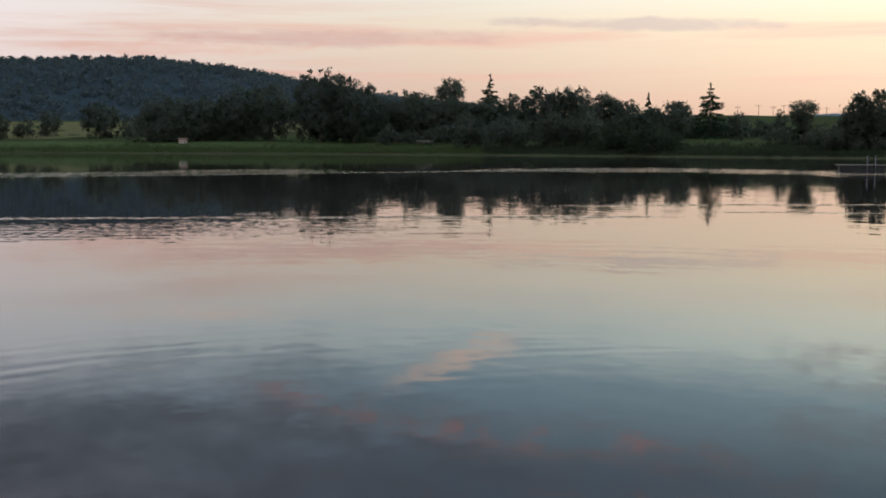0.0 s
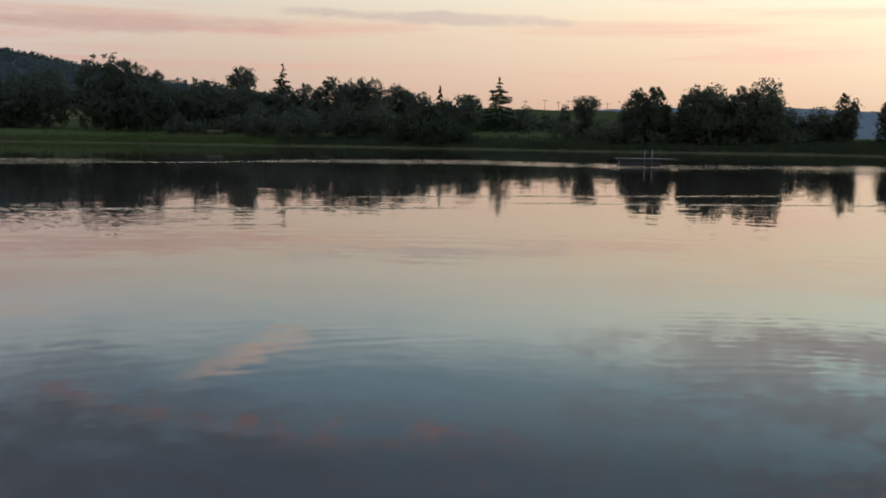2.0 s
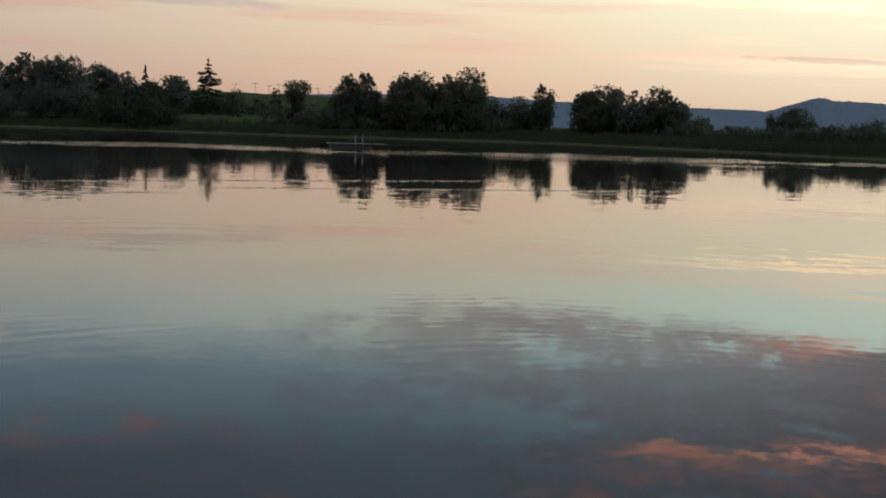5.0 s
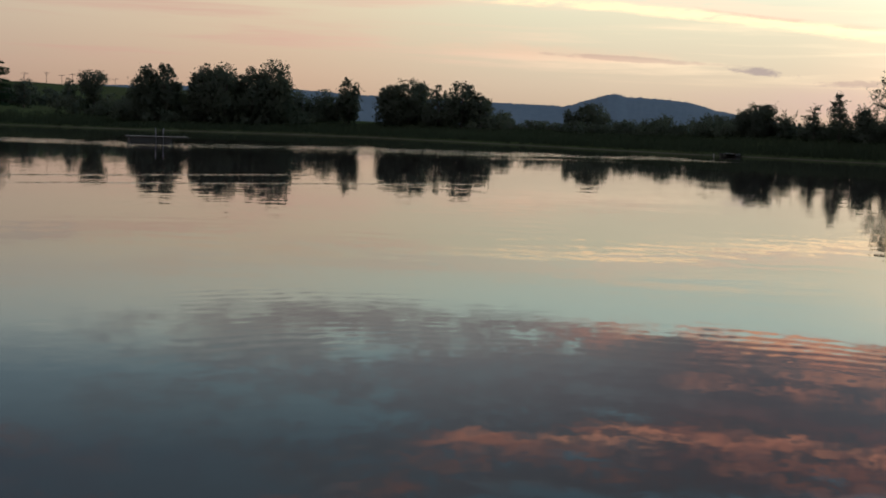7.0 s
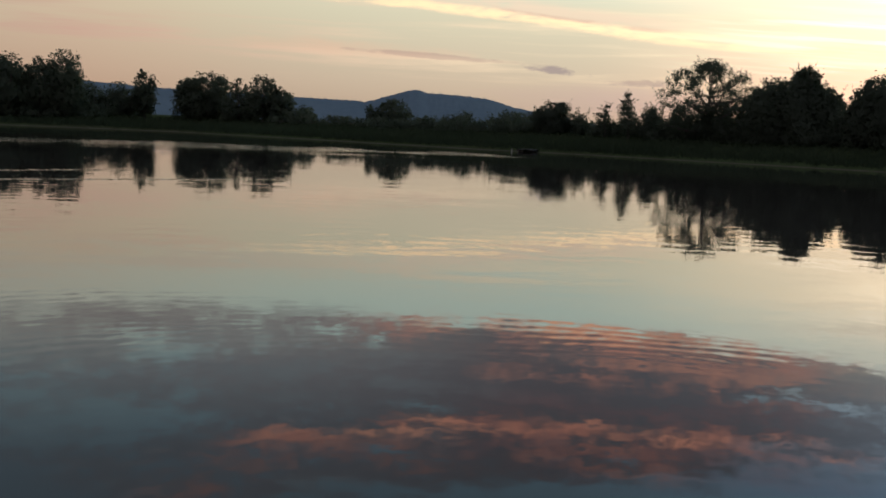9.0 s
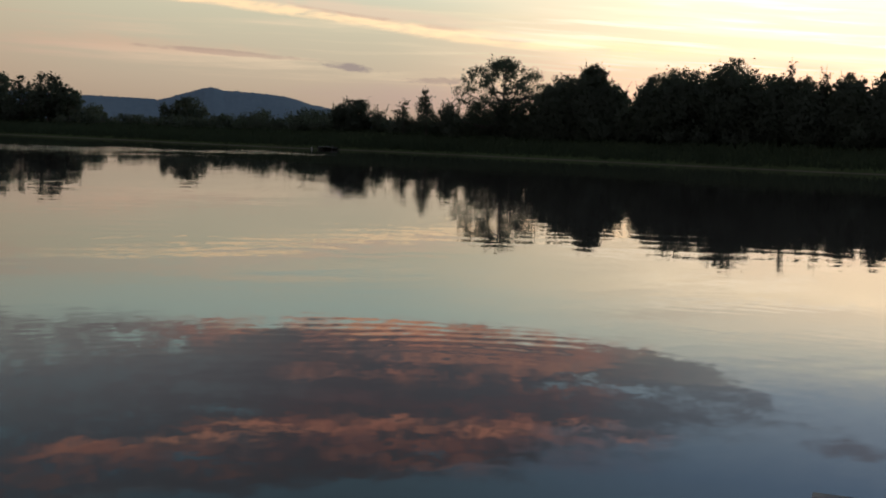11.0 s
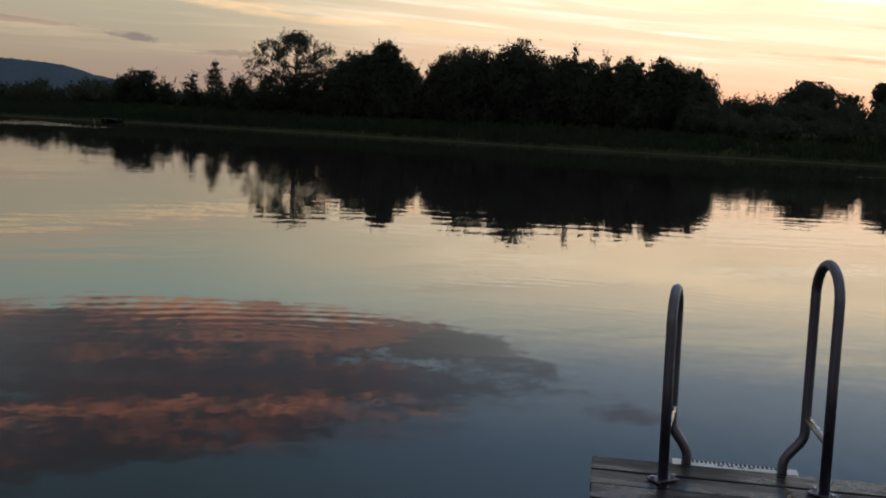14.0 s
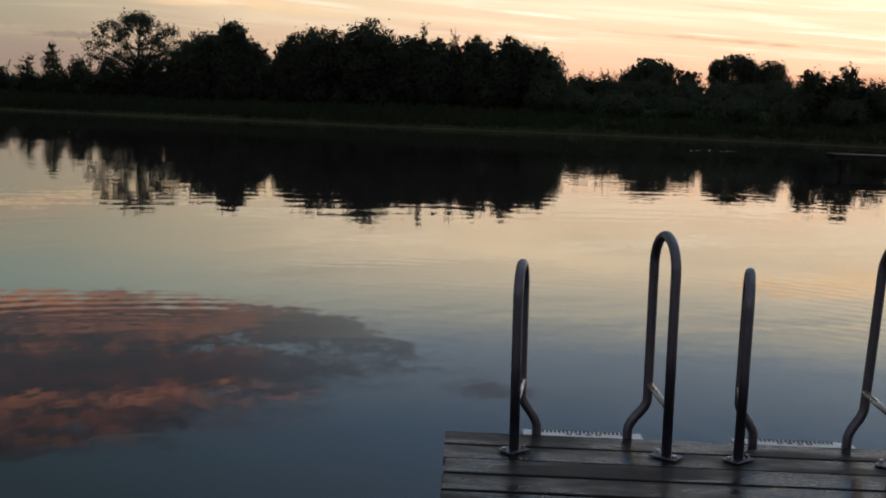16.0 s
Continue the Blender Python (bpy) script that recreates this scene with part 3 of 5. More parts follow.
def thing(name, label, category, m=None, group="", kind=""):
    ob = new(name)
    ob.empty_display_size = 0.2
    ob.matrix_basis = m or Matrix()
    return tagged(ob, label, category, group, kind)


def box(bm, size, at, bevel=0.0, turn=0.0):
    """A bevelled box of that size, centred at a place."""
    r = bmesh.ops.create_cube(bm, size=1.0, matrix=Matrix.Translation(at) @ Matrix.Rotation(turn, 4, "Z") @ Matrix.Diagonal((*size, 1)))
    if bevel:
        edges = list({e for v in r["verts"] for e in v.link_edges})
        bmesh.ops.bevel(bm, geom=edges, offset=bevel, segments=2, affect="EDGES", profile=0.6)


def tube(name, points, radius, mat, parent, label="", sides=14, closed=True):
    """A round bar along a line of points."""
    pts = [Vector(p) for p in points]
    verts, faces = [], []
    side = None
    for i, p in enumerate(pts):
        d = ((pts[min(i + 1, len(pts) - 1)] - pts[max(i - 1, 0)])).normalized()
        if side is None:
            side = d.orthogonal().normalized()
        side = (side - d * side.dot(d)).normalized()
        up = d.cross(side)
        r = radius[i] if isinstance(radius, (list, tuple)) else radius
        for j in range(sides):
            a = 2 * math.pi * j / sides
            verts.append(p + side * (r * math.cos(a)) + up * (r * math.sin(a)))
    for i in range(len(pts) - 1):
        for j in range(sides):
            k = (j + 1) % sides
            faces.append((i * sides + j, i * sides + k, (i + 1) * sides + k, (i + 1) * sides + j))
    if closed:
        faces.append(tuple(range(sides))[::-1])
        faces.append(tuple((len(pts) - 1) * sides + j for j in range(sides)))
    return part(name, mesh_of(name, verts, faces, mat, True), parent, label)


# ---- the lake's outline and the land ----
CENTRE = Vector((5.0, 85.0))
SHORE = [(-7, -16), (-30, 20), (-75, 65), (-140, 150), (-150, 215), (-115, 250), (-90, 243), (-57, 228), (-18, 208), (0, 196), (16, 185), (30, 172),
         (43, 159), (55, 148), (67, 142), (76, 137), (81, 129), (82, 110), (81, 90), (80, 74), (83, 62), (82, 40), (81, 22), (84, 8), (82, -8), (80, -28), (68, -52), (35, -62), (5, -45)]


def shore_table():
    """The shore's distance from the lake's middle, by angle, with small bays."""
    fine = []
    for (x0, y0), (x1, y1) in zip(SHORE, SHORE[1:] + SHORE[:1]):
        for i in range(24):
            f = i / 24
            fine.append((x0 + (x1 - x0) * f - CENTRE.x, y0 + (y1 - y0) * f - CENTRE.y))
    fine = np.array(fine)
    ang = np.arctan2(fine[:, 1], fine[:, 0])
    rad = np.hypot(fine[:, 0], fine[:, 1])
    order = np.argsort(ang)
    ang, rad = ang[order], rad[order]
    even = np.linspace(-math.pi, math.pi, 1441)
    r = np.interp(even, np.concatenate([ang - 2 * math.pi, ang, ang + 2 * math.pi]), np.tile(rad, 3))
    ker = np.hanning(15)
    r[:-1] = np.convolve(np.concatenate([r[-8:-1], r[:-1], r[:7]]), ker / ker.sum(), "valid")[:1440]
    r[-1] = r[0]
    bays = np.array([noise.noise((math.cos(a) * 14, math.sin(a) * 14, 2.0)) * 0.9 + noise.noise((math.cos(a) * 60, math.sin(a) * 60, 5.0)) * 0.35 for a in even])
    return even, r + bays


ANGLES, RADII = shore_table()
RISE_D = (-40, -4, -0.6, 0.0, 0.35, 2.0, 6.0, 12.0, 20.0, 40.0, 80.0, 160.0, 320.0, 600.0, 1200.0, 5000.0)
RISE_Z = (-3.0, -1.6, -0.25, -0.02, 0.24, 0.5, 1.05, 1.7, 2.1, 3.0, 5.0, 8.5, 13.0, 15.0, 18.0, 20.0)


def past_shore(x, y):
    a = math.atan2(y - CENTRE.y, x - CENTRE.x)
    return math.hypot(x - CENTRE.x, y - CENTRE.y) - float(np.interp(a, ANGLES, RADII))


def land(x, y):
    """The height of the ground."""
    d = past_shore(x, y)
    z = float(np.interp(d, RISE_D, RISE_Z))
    if d > 1:
        # the fields to the east lie low
        low = min(1.0, max(0.0, (x - 40) / 60))
        z = z * (1 - low) + min(z, 2.1 + 0.002 * d) * low
        z += min(1.0, d / 15) * 0.25 * noise.noise((x * 0.08, y * 0.08, 0.0))
    return z


def build_ground():
    offs = [-6, -1.5, -0.4, 0.0, 0.35, 1.0, 2.0, 4.0, 6.0, 9.0, 12.0, 16.0, 20.0, 28.0, 40.0, 58.0, 80.0, 115.0, 160.0, 230.0, 320.0, 450.0, 600.0, 900.0, 1300.0, 2200.0, 4600.0]
    verts, faces = [], []
    k = 720
    for i in range(k):
        a = -math.pi + 2 * math.pi * i / k
        r = float(np.interp(a, ANGLES, RADII))
        for o in offs:
            x, y = CENTRE.x + math.cos(a) * (r + o), CENTRE.y + math.sin(a) * (r + o)
            verts.append((x, y, land(x, y)))
    m = len(offs)
    for i in range(k):
        j = (i + 1) % k
        for q in range(m - 1):
            faces.append((i * m + q, i * m + q + 1, j * m + q + 1, j * m + q))
    bottom = len(verts)
    verts.append((CENTRE.x, CENTRE.y, -3.0))
    for i in range(k):
        faces.append((bottom, i * m, ((i + 1) % k) * m))
    ob = part("ground", mesh_of("ground", verts, faces, GROUND, True))
    tagged(ob, "dark green meadow with a muddy rim round the lake", "ground", kind="structure")


def build_water():
    k = 360
    verts = [(CENTRE.x, CENTRE.y, 0.0)]
    for i in range(k):
        a = -math.pi + 2 * math.pi * i / k
        r = float(np.interp(a, ANGLES, RADII)) + 0.6
        verts.append((CENTRE.x + math.cos(a) * r, CENTRE.y + math.sin(a) * r, 0.0))
    faces = [(0, 1 + i, 1 + (i + 1) % k) for i in range(k)]
    ob = part("water", mesh_of("water", verts, faces, WATER))
    tagged(ob, "calm lake water mirroring the evening sky", "lake", kind="structure")


build_ground()
build_water()


def ridge(name, label, mat, dist, depth, turns, heights, rough, seed, foot=0.0):
    """A long hill seen from the lake: crest heights in metres by compass turn."""
    verts, faces = [], []
    n, m = 1100, 26
    for i in range(n):
        a = turns[0] + (turns[-1] - turns[0]) * i / (n - 1)
        top = float(np.interp(a, turns, heights))
        for j in range(m):
            f = j / (m - 1)
            d = dist + depth * (f - 0.6)
            s = math.sin(min(1.0, f / 0.6) * math.pi / 2) if f < 0.6 else math.cos((f - 0.6) / 0.4 * math.pi / 2)
            x, y = d * math.sin(radians(a)), d * math.cos(radians(a))
            z = foot + (top - foot) * s + rough * s * (noise.fractal((x / 90, y / 90, seed), 1.0, 2.0, 4) + 0.9 * noise.noise((x / 11, y / 11, seed)))
            verts.append((x, y, z - (1 - s) * 25))
    for i in range(n - 1):
        for j in range(m - 1):
            faces.append((i * m + j, i * m + j + 1, (i + 1) * m + j + 1, (i + 1) * m + j))
    ob = part(name, mesh_of(name, verts, faces, mat, True))
    return tagged(ob, label, "hill", kind="structure")


HILL_TURN = (-60, -40, -30, -21.7, -15.2, -11.0, -7.7, -3.9, -1.9, 4, 12)
HILL_TOP = (65, 79, 85, 87, 92, 87, 73, 57, 52, 38, 16)
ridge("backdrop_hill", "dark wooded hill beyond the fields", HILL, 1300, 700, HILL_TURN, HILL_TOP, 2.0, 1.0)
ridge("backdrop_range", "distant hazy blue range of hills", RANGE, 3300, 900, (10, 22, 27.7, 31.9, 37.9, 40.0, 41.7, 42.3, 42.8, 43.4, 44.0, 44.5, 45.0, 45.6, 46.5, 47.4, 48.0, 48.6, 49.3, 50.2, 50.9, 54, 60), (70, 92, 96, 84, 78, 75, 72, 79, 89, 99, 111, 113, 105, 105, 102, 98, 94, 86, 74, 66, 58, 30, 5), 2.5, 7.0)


# ---- trees ----
def leaf_mesh(name, centres, sizes, mat, rng, droop=0.0, outward=None):
    """Many small folded leaf clumps, two triangles each, facing outward where that is given."""
    n = len(centres)
    a = rng.normal(size=(n, 3))
    a[:, 2] -= droop
    a /= np.linalg.norm(a, axis=1)[:, None]
    b = np.cross(a, rng.normal(size=(n, 3)))
    b /= np.linalg.norm(b, axis=1)[:, None]
    c = np.cross(a, b)
    if outward is not None:
        flip = -np.sign((c * outward).sum(1))[:, None] - 1e-6
        b, c = b * flip, c * flip
    s = sizes[:, None]
    v = np.empty((n, 4, 3))
    v[:, 0] = centres - a * s
    v[:, 1] = centres + b * s * 0.55 + c * s * 0.15
    v[:, 2] = centres + a * s
    v[:, 3] = centres - b * s * 0.55 + c * s * 0.15
    me = bpy.data.meshes.new(name)
    me.vertices.add(n * 4)
    me.vertices.foreach_set("co", v.reshape(-1))
    me.loops.add(n * 4)
    me.loops.foreach_set("vertex_index", np.arange(n * 4, dtype=np.int32))
    me.polygons.add(n)
    me.polygons.foreach_set("loop_start", np.arange(0, n * 4, 4, dtype=np.int32))
    me.materials.append(mat)
    me.update(calc_edges=True)
    me.validate()
    if outward is not None:
        face = outward - 0.12 * c + rng.normal(size=(n, 3)) * 0.12 + (0, 0, 0.12)
        face /= np.linalg.norm(face, axis=1)[:, None]
        me.polygons.foreach_set("use_smooth", np.ones(n, dtype=bool))
        me.normals_split_custom_set_from_vertices(np.repeat(face, 4, 0))
    return me


def limb_mesh(name, lines, mat):
    """Tapered limbs: each a list of (point, radius)."""
    verts, faces = [], []
    for line in lines:
        base = len(verts)
        sides = 7
        for i, (p, r) in enumerate(line):
            d = (Vector(line[min(i + 1, len(line) - 1)][0]) - Vector(line[max(i - 1, 0)][0])).normalized()
            s = d.orthogonal().normalized()
            u = d.cross(s)
            for j in range(sides):
                t = 2 * math.pi * j / sides
                verts.append(Vector(p) + s * (r * math.cos(t)) + u * (r * math.sin(t)))
        for i in range(len(line) - 1):
            for j in range(sides):
                q = (j + 1) % sides
                faces.append((base + i * sides + j, base + i * sides + q, base + (i + 1) * sides + q, base + (i + 1) * sides + j))
    return mesh_of(name, verts, faces, mat, True)


LABELS = {
    "round": ("tree", "dark broadleaf tree in full summer leaf"),
    "dome": ("tree", "dense dome-shaped broadleaf tree, dark against the sky"),
    "open": ("tree", "loose-crowned tree with sky showing through"),
    "fan": ("tree", "tall open tree with a wide fan of fine branches and leaves"),
    "oak": ("tree", "broad dark tree leafy to the ground, ragged against the sky"),
    "parasol": ("tree", "tall tree with a small rounded crown"),
    "bush": ("bush", "dark green waterside bush"),
    "hedge": ("bush", "low ragged bush on the bank"),
    "willow": ("bush", "grey-green willow hanging over the water"),
    "sapling": ("tree", "slender young tree with sparse leaves"),
    "spruce": ("spruce", "pointed dark spruce above the broadleaf trees"),
}
COUNT = [0]


def lobes_for(kind, h, w, rng):
    """Rounded masses of the crown: centre and half sizes, in metres above the foot."""
    r = w / 2
    out = []
    if kind in ("bush", "hedge", "willow"):
        k = 5 if kind == "bush" else 8
        for i in range(k):
            f = (i + 0.5) / k * 2 - 1
            top = h * (1 - (0.55 if kind != "hedge" else 0.25) * f * f) * rng.uniform(0.8, 1.0)
            if i == k // 2:
                top = h
            out.append(((f * r * 0.7, rng.uniform(-0.3, 0.3) * r, top * 0.52), (r * rng.uniform(0.35, 0.5), r * 0.5, top * 0.48)))
    elif kind == "parasol":
        out.append(((0, 0, h - r * 0.75), (r, r, r * 0.75)))
        out.append(((-r * 0.3, 0, h - r * 1.1), (r * 0.7, r * 0.7, r * 0.6)))
        out.append(((0.1 * r, 0, h * 0.45), (r * 0.6, r * 0.6, h * 0.25)))
    elif kind == "dome":
        out.append(((0, 0, h * 0.56), (r * 0.92, r * 0.9, h * 0.435)))
        out.append(((0, 0, h * 0.3), (r * 0.98, r * 0.95, h * 0.28)))
        for i in range(9):
            a, z = rng.uniform(0, 6.28), rng.uniform(0.3, 0.8)
            q = math.sqrt(max(0.05, 1 - ((z - 0.5) / 0.5) ** 2)) * 0.7
            out.append(((math.cos(a) * r * q, math.sin(a) * r * q, h * z), (r * 0.36, r * 0.36, h * 0.15)))
    elif kind == "oak":
        out.append(((0, 0, h * 0.34), (r * 0.92, r * 0.8, h * 0.34)))
        out.append(((0, 0, h * 0.54), (r * 0.84, r * 0.75, h * 0.36)))
        for i in range(22):
            a, z = rng.uniform(0, 6.28), rng.uniform(0.35, 0.86)
            q = math.sqrt(max(0.05, 1 - (max(0.0, z - 0.42) / 0.54) ** 2)) * rng.uniform(0.62, 0.86)
            s = rng.uniform(0.17, 0.30)
            out.append(((math.cos(a) * r * q, math.sin(a) * r * q, h * z), (r * s, r * s, min(h * 0.11, r * s))))
        out.append(((rng.uniform(-0.2, 0.2) * r, 0, h * 0.9), (r * 0.3, r * 0.3, h * 0.1)))
    elif kind == "fan":
        out.append(((0, 0, h * 0.26), (r * 0.55, r * 0.4, h * 0.2)))
        for i in range(270):
            a, u = rng.uniform(0, 6.28), rng.uniform(-0.5, 1.0)
            q = math.sqrt(max(0.0, 1 - abs(u) ** 4.0)) * rng.uniform(0.08, 1.0) ** 0.55
            s = rng.uniform(0.05, 0.10) * r
            out.append(((math.cos(a) * r * 0.95 * q, math.sin(a) * r * 0.95 * q, h * (0.40 + 0.57 * u * rng.uniform(0.85, 1.0))), (s * 1.5, s * 1.5, s * 0.7)))
    elif kind == "sapling":
        for i in range(7):
            z = 0.16 + 0.78 * i / 6
            q = r * (1.12 - z) * 1.15 + 0.12
            out.append(((rng.uniform(-0.25, 0.25) * r, rng.uniform(-0.25, 0.25) * r, h * z), (q, q, h * 0.055)))
    else:
        k = 20 if kind == "round" else 36
        out.append(((0, 0, h * 0.52), (r * 0.66, r * 0.62, h * 0.38)))
        out.append(((0, 0, h * 0.24), (r * 0.8, r * 0.7, h * 0.2)))
        for i in range(k):
            a, z = rng.uniform(0, 6.28), rng.uniform(0.14, 0.88)
            q = math.sqrt(max(0.06, 1 - ((z - 0.42) / 0.58) ** 2)) * rng.uniform(0.5, 0.84)
            s = rng.uniform(0.26, 0.42) if kind == "round" else rng.uniform(0.15, 0.24)
            out.append(((math.cos(a) * r * q, math.sin(a) * r * q, h * z), (r * s, r * s, min(h * 0.14, r * s))))
        out.append(((rng.uniform(-0.2, 0.2) * r, 0, h * 0.88), (r * 0.34, r * 0.34, h * 0.12)))
    return out


def spruce(h, w, rng):
    """Leaf places of a spruce: drooping boughs in rings, and its boughs as limbs."""
    pts, lines = [], []
    z = h * 0.10
    while z < h * 0.985:
        f = z / h
        reach = (w / 2) * (1 - f) ** 1.15 * rng.uniform(0.7, 1.25) + 0.1
        turn = rng.uniform(0, 6.28)
        k = 7 if f < 0.8 else 4
        for i in range(k):
            a = turn + 6.283 * i / k + rng.uniform(-0.25, 0.25)
            q = reach * rng.uniform(0.6, 1.15)
            n = int(14 + q * 55)
            s = rng.uniform(0.08, 1.0, n) ** 0.7
            sag = -0.34 * q * s + 0.16 * q * s * s
            wide = 0.07 * q + 0.03
            x = np.cos(a) * q * s + rng.normal(0, wide * 0.6, n)
            y = np.sin(a) * q * s + rng.normal(0, wide * 0.6, n)
            zz = z + rng.uniform(-0.45, 0.45) * max(0.4, h * 0.072) + sag + rng.normal(0, 0.05 + 0.02 * q, n)
            pts.append(np.stack([x, y, zz], 1))
            lines.append([((0, 0, z), 0.05), ((math.cos(a) * q * 0.5, math.sin(a) * q * 0.5, z - 0.1 * q), 0.035), ((math.cos(a) * q * 0.9, math.sin(a) * q * 0.9, z - 0.16 * q), 0.01)])
        z += max(0.4, h * 0.072) * rng.uniform(0.75, 1.25)
    pts.append(np.stack([rng.normal(0, 0.05, 60), rng.normal(0, 0.05, 60), rng.uniform(h * 0.9, h, 60)], 1))
    return np.concatenate(pts), lines


def plant(kind, x, y, top, w, dens=1.0, group="trees round the lake"):
    """One tree or bush with its foot on the ground and its tip at that height."""
    COUNT[0] += 1
    rng = np.random.default_rng(1000 + COUNT[0])
    g = land(x, y) - 0.05
    h = max(1.2, top - g)
    category, label = LABELS[kind]
    if h < 3.0 and kind not in ("bush", "hedge"):
        kind = "bush"
    name = {"tree": "broadleaf_tree", "bush": "bush", "spruce": "spruce_tree"}[category]
    far = math.hypot(x, y)
    size = 0.0007 * far + 0.020 if far < 135 else 0.0008 * far + 0.020
    root = thing(name, label, category, Matrix.Translation((x, y, g)), group)
    lines = []
    if kind == "spruce":
        pts, lines = spruce(h, w, rng)
        lines.insert(0, [((0, 0, 0), h * 0.018 + 0.04), ((0, 0, h * 0.5), h * 0.011 + 0.02), ((0, 0, h * 0.97), 0.015)])
        sizes = rng.uniform(0.6, 1.2, len(pts)) * size * 0.75
        part("trunk", limb_mesh("trunk", lines, BARK), root)
        part("crown", leaf_mesh("crown", pts, sizes, NEEDLE, rng, 0.3), root, "drooping needle boughs")
        return root
    if kind in ("bush", "hedge", "willow"):
        size *= 1.3
    lobes = lobes_for("oak" if kind == "round" and far > 135 else kind, h, w * (1.12 if kind == "round" and far > 135 else 1.0), rng)
    vol = np.array([(s[0] * s[1] * s[2]) ** 0.667 for _, s in lobes])
    share = vol / vol.sum()
    loose = {"open": 0.7, "fan": 0.62, "sapling": 0.38, "round": 1.15, "oak": 1.15}.get(kind, 1.0)
    total = int(min(19000 if kind == "fan" else 22000, (30.0 if far < 135 else 21.0 if far < 190 else 15.0) * (0.55 if kind in ("bush", "hedge", "willow") else 0.80) * dens * loose * (w * h) / (size * size * 4)))
    per = {"open": 34, "fan": 24, "sapling": 16}.get(kind, 26)
    pick = rng.choice(len(lobes), size=max(8, total // per), p=share)
    cen = np.array([lobes[i][0] for i in pick])
    half = np.array([lobes[i][1] for i in pick])
    d = rng.normal(size=cen.shape)
    d /= np.linalg.norm(d, axis=1)[:, None]
    clump = cen + d * half * (rng.uniform(0.25, 1.0, len(pick)) ** 0.45)[:, None] * (1.0 if kind != "open" else 1.06)
    spread = np.minimum(half.mean(1) * 0.22, 0.55) * {"open": 0.7, "dome": 0.55, "fan": 1.9, "round": 0.75, "oak": 0.75, "parasol": 0.7}.get(kind, 0.9)
    pts = np.repeat(clump, per, 0) + rng.normal(size=(len(pick) * per, 3)) * np.repeat(spread, per)[:, None]
    if kind == "willow":
        pts[:, 2] -= np.abs(rng.normal(0, 0.5, len(pts)))
    out = np.repeat(d * 0.75 + (clump - (0, 0, h * 0.42)) / (np.linalg.norm(clump - (0, 0, h * 0.42), axis=1)[:, None] + 0.1) * 0.6, per, 0)
    out /= np.linalg.norm(out, axis=1)[:, None] + 1e-6
    above = pts[:, 2] > 0.05
    pts, out = pts[above], out[above]
    pts[:, 2] = np.minimum(pts[:, 2], h * 1.01)
    sizes = rng.uniform(0.6, 1.25, len(pts)) * size
    if kind in ("round", "open", "dome", "oak"):
        sizes *= np.where(np.repeat(pick, per)[above] < 2, 1.75 if far < 135 else 1.35, 1.0)
    if far < 135 and kind in ("oak", "round", "open", "fan", "bush", "hedge", "sapling"):
        # leafy shoots that stand out of the crown
        high = [i for i in range(len(lobes)) if lobes[i][0][2] > 0.45 * h]
        k = int((46 if kind in ("oak", "fan", "open") else 26) * max(0.4, min(1.6, w / 5)))
        pk = rng.choice(high, k)
        e = rng.normal(size=(k, 3))
        e[:, 2] = np.abs(e[:, 2])
        e /= np.linalg.norm(e, axis=1)[:, None]
        root_at = np.array([lobes[i][0] for i in pk]) + e * np.array([lobes[i][1] for i in pk]) * 0.9
        way = e * (0.8, 0.8, 0.5) + (0, 0, 0.55) + rng.normal(size=(k, 3)) * 0.25
        long = rng.uniform(0.25, 0.75, k) * (1.0 if far < 135 else 1.5)
        f = np.linspace(0, 1, 10)
        shoot = root_at[:, None, :] + way[:, None, :] * (f[None, :, None] * long[:, None, None])
        shoot = (shoot + rng.normal(size=shoot.shape) * 0.055).reshape(-1, 3)
        shoot[:, 2] = np.minimum(shoot[:, 2], h + 0.35)
        pts, out = np.concatenate([pts, shoot]), np.concatenate([out, np.repeat(e, 10, 0)])
        sizes = np.concatenate([sizes, rng.uniform(0.6, 1.05, len(shoot)) * size])
    lean = rng.uniform(-0.05, 0.05, 2) * h
    fork = h * (0.28 if kind not in ("bush", "hedge", "willow") else 0.08)
    base = h * 0.022 + 0.05
    lines.append([((0, 0, 0), base), ((lean[0] * 0.3, lean[1] * 0.3, fork), base * 0.8), ((lean[0], lean[1], h * 0.6), base * 0.5), ((lean[0], lean[1], h * (0.7 if kind == "fan" else 0.86)), base * 0.12)])
    for i in range(min(len(lobes), 40 if kind == "fan" else 12)):
        c, s = lobes[i]
        a = Vector((lean[0] * 0.4, lean[1] * 0.4, min(fork + h * 0.04 * i, c[2] * 0.8)))
        b = Vector(c)
        mid = a.lerp(b, 0.5) + Vector((0, 0, -0.04 * h))
        lines.append([(a, base * 0.45), (mid, base * 0.32), (b, base * 0.16), (b + (b - mid) * (0.1 if kind == "fan" else 0.7), base * 0.05)])
    part("trunk", limb_mesh("trunk", lines, BARK), root)
    part("crown", leaf_mesh("crown", pts, sizes, LEAF_PALE if kind == "willow" else LEAF_HAZED if far > 186 else LEAF, rng, 0.0, out), root)
    return root


# north
plant("round", -112.5, 278.1, 10.3, 7.3, 1)
plant("bush", -105.5, 280.9, 8.6, 8.1, 1)
plant("round", -102.1, 287.4, 11.4, 6.2, 0.8)
plant("round", -84.4, 272.2, 12.0, 9.8, 1)
plant("bush", -77.9, 274.2, 9.0, 7.3, 1)
plant("round", -64.0, 254.1, 13.2, 13.2, 1)
plant("round", -53.9, 249.2, 12.6, 11.8, 1)
plant("round", -45.3, 245.9, 14.6, 10.5, 1)
plant("round", -37.9, 243.1, 15.3, 11.7, 1)
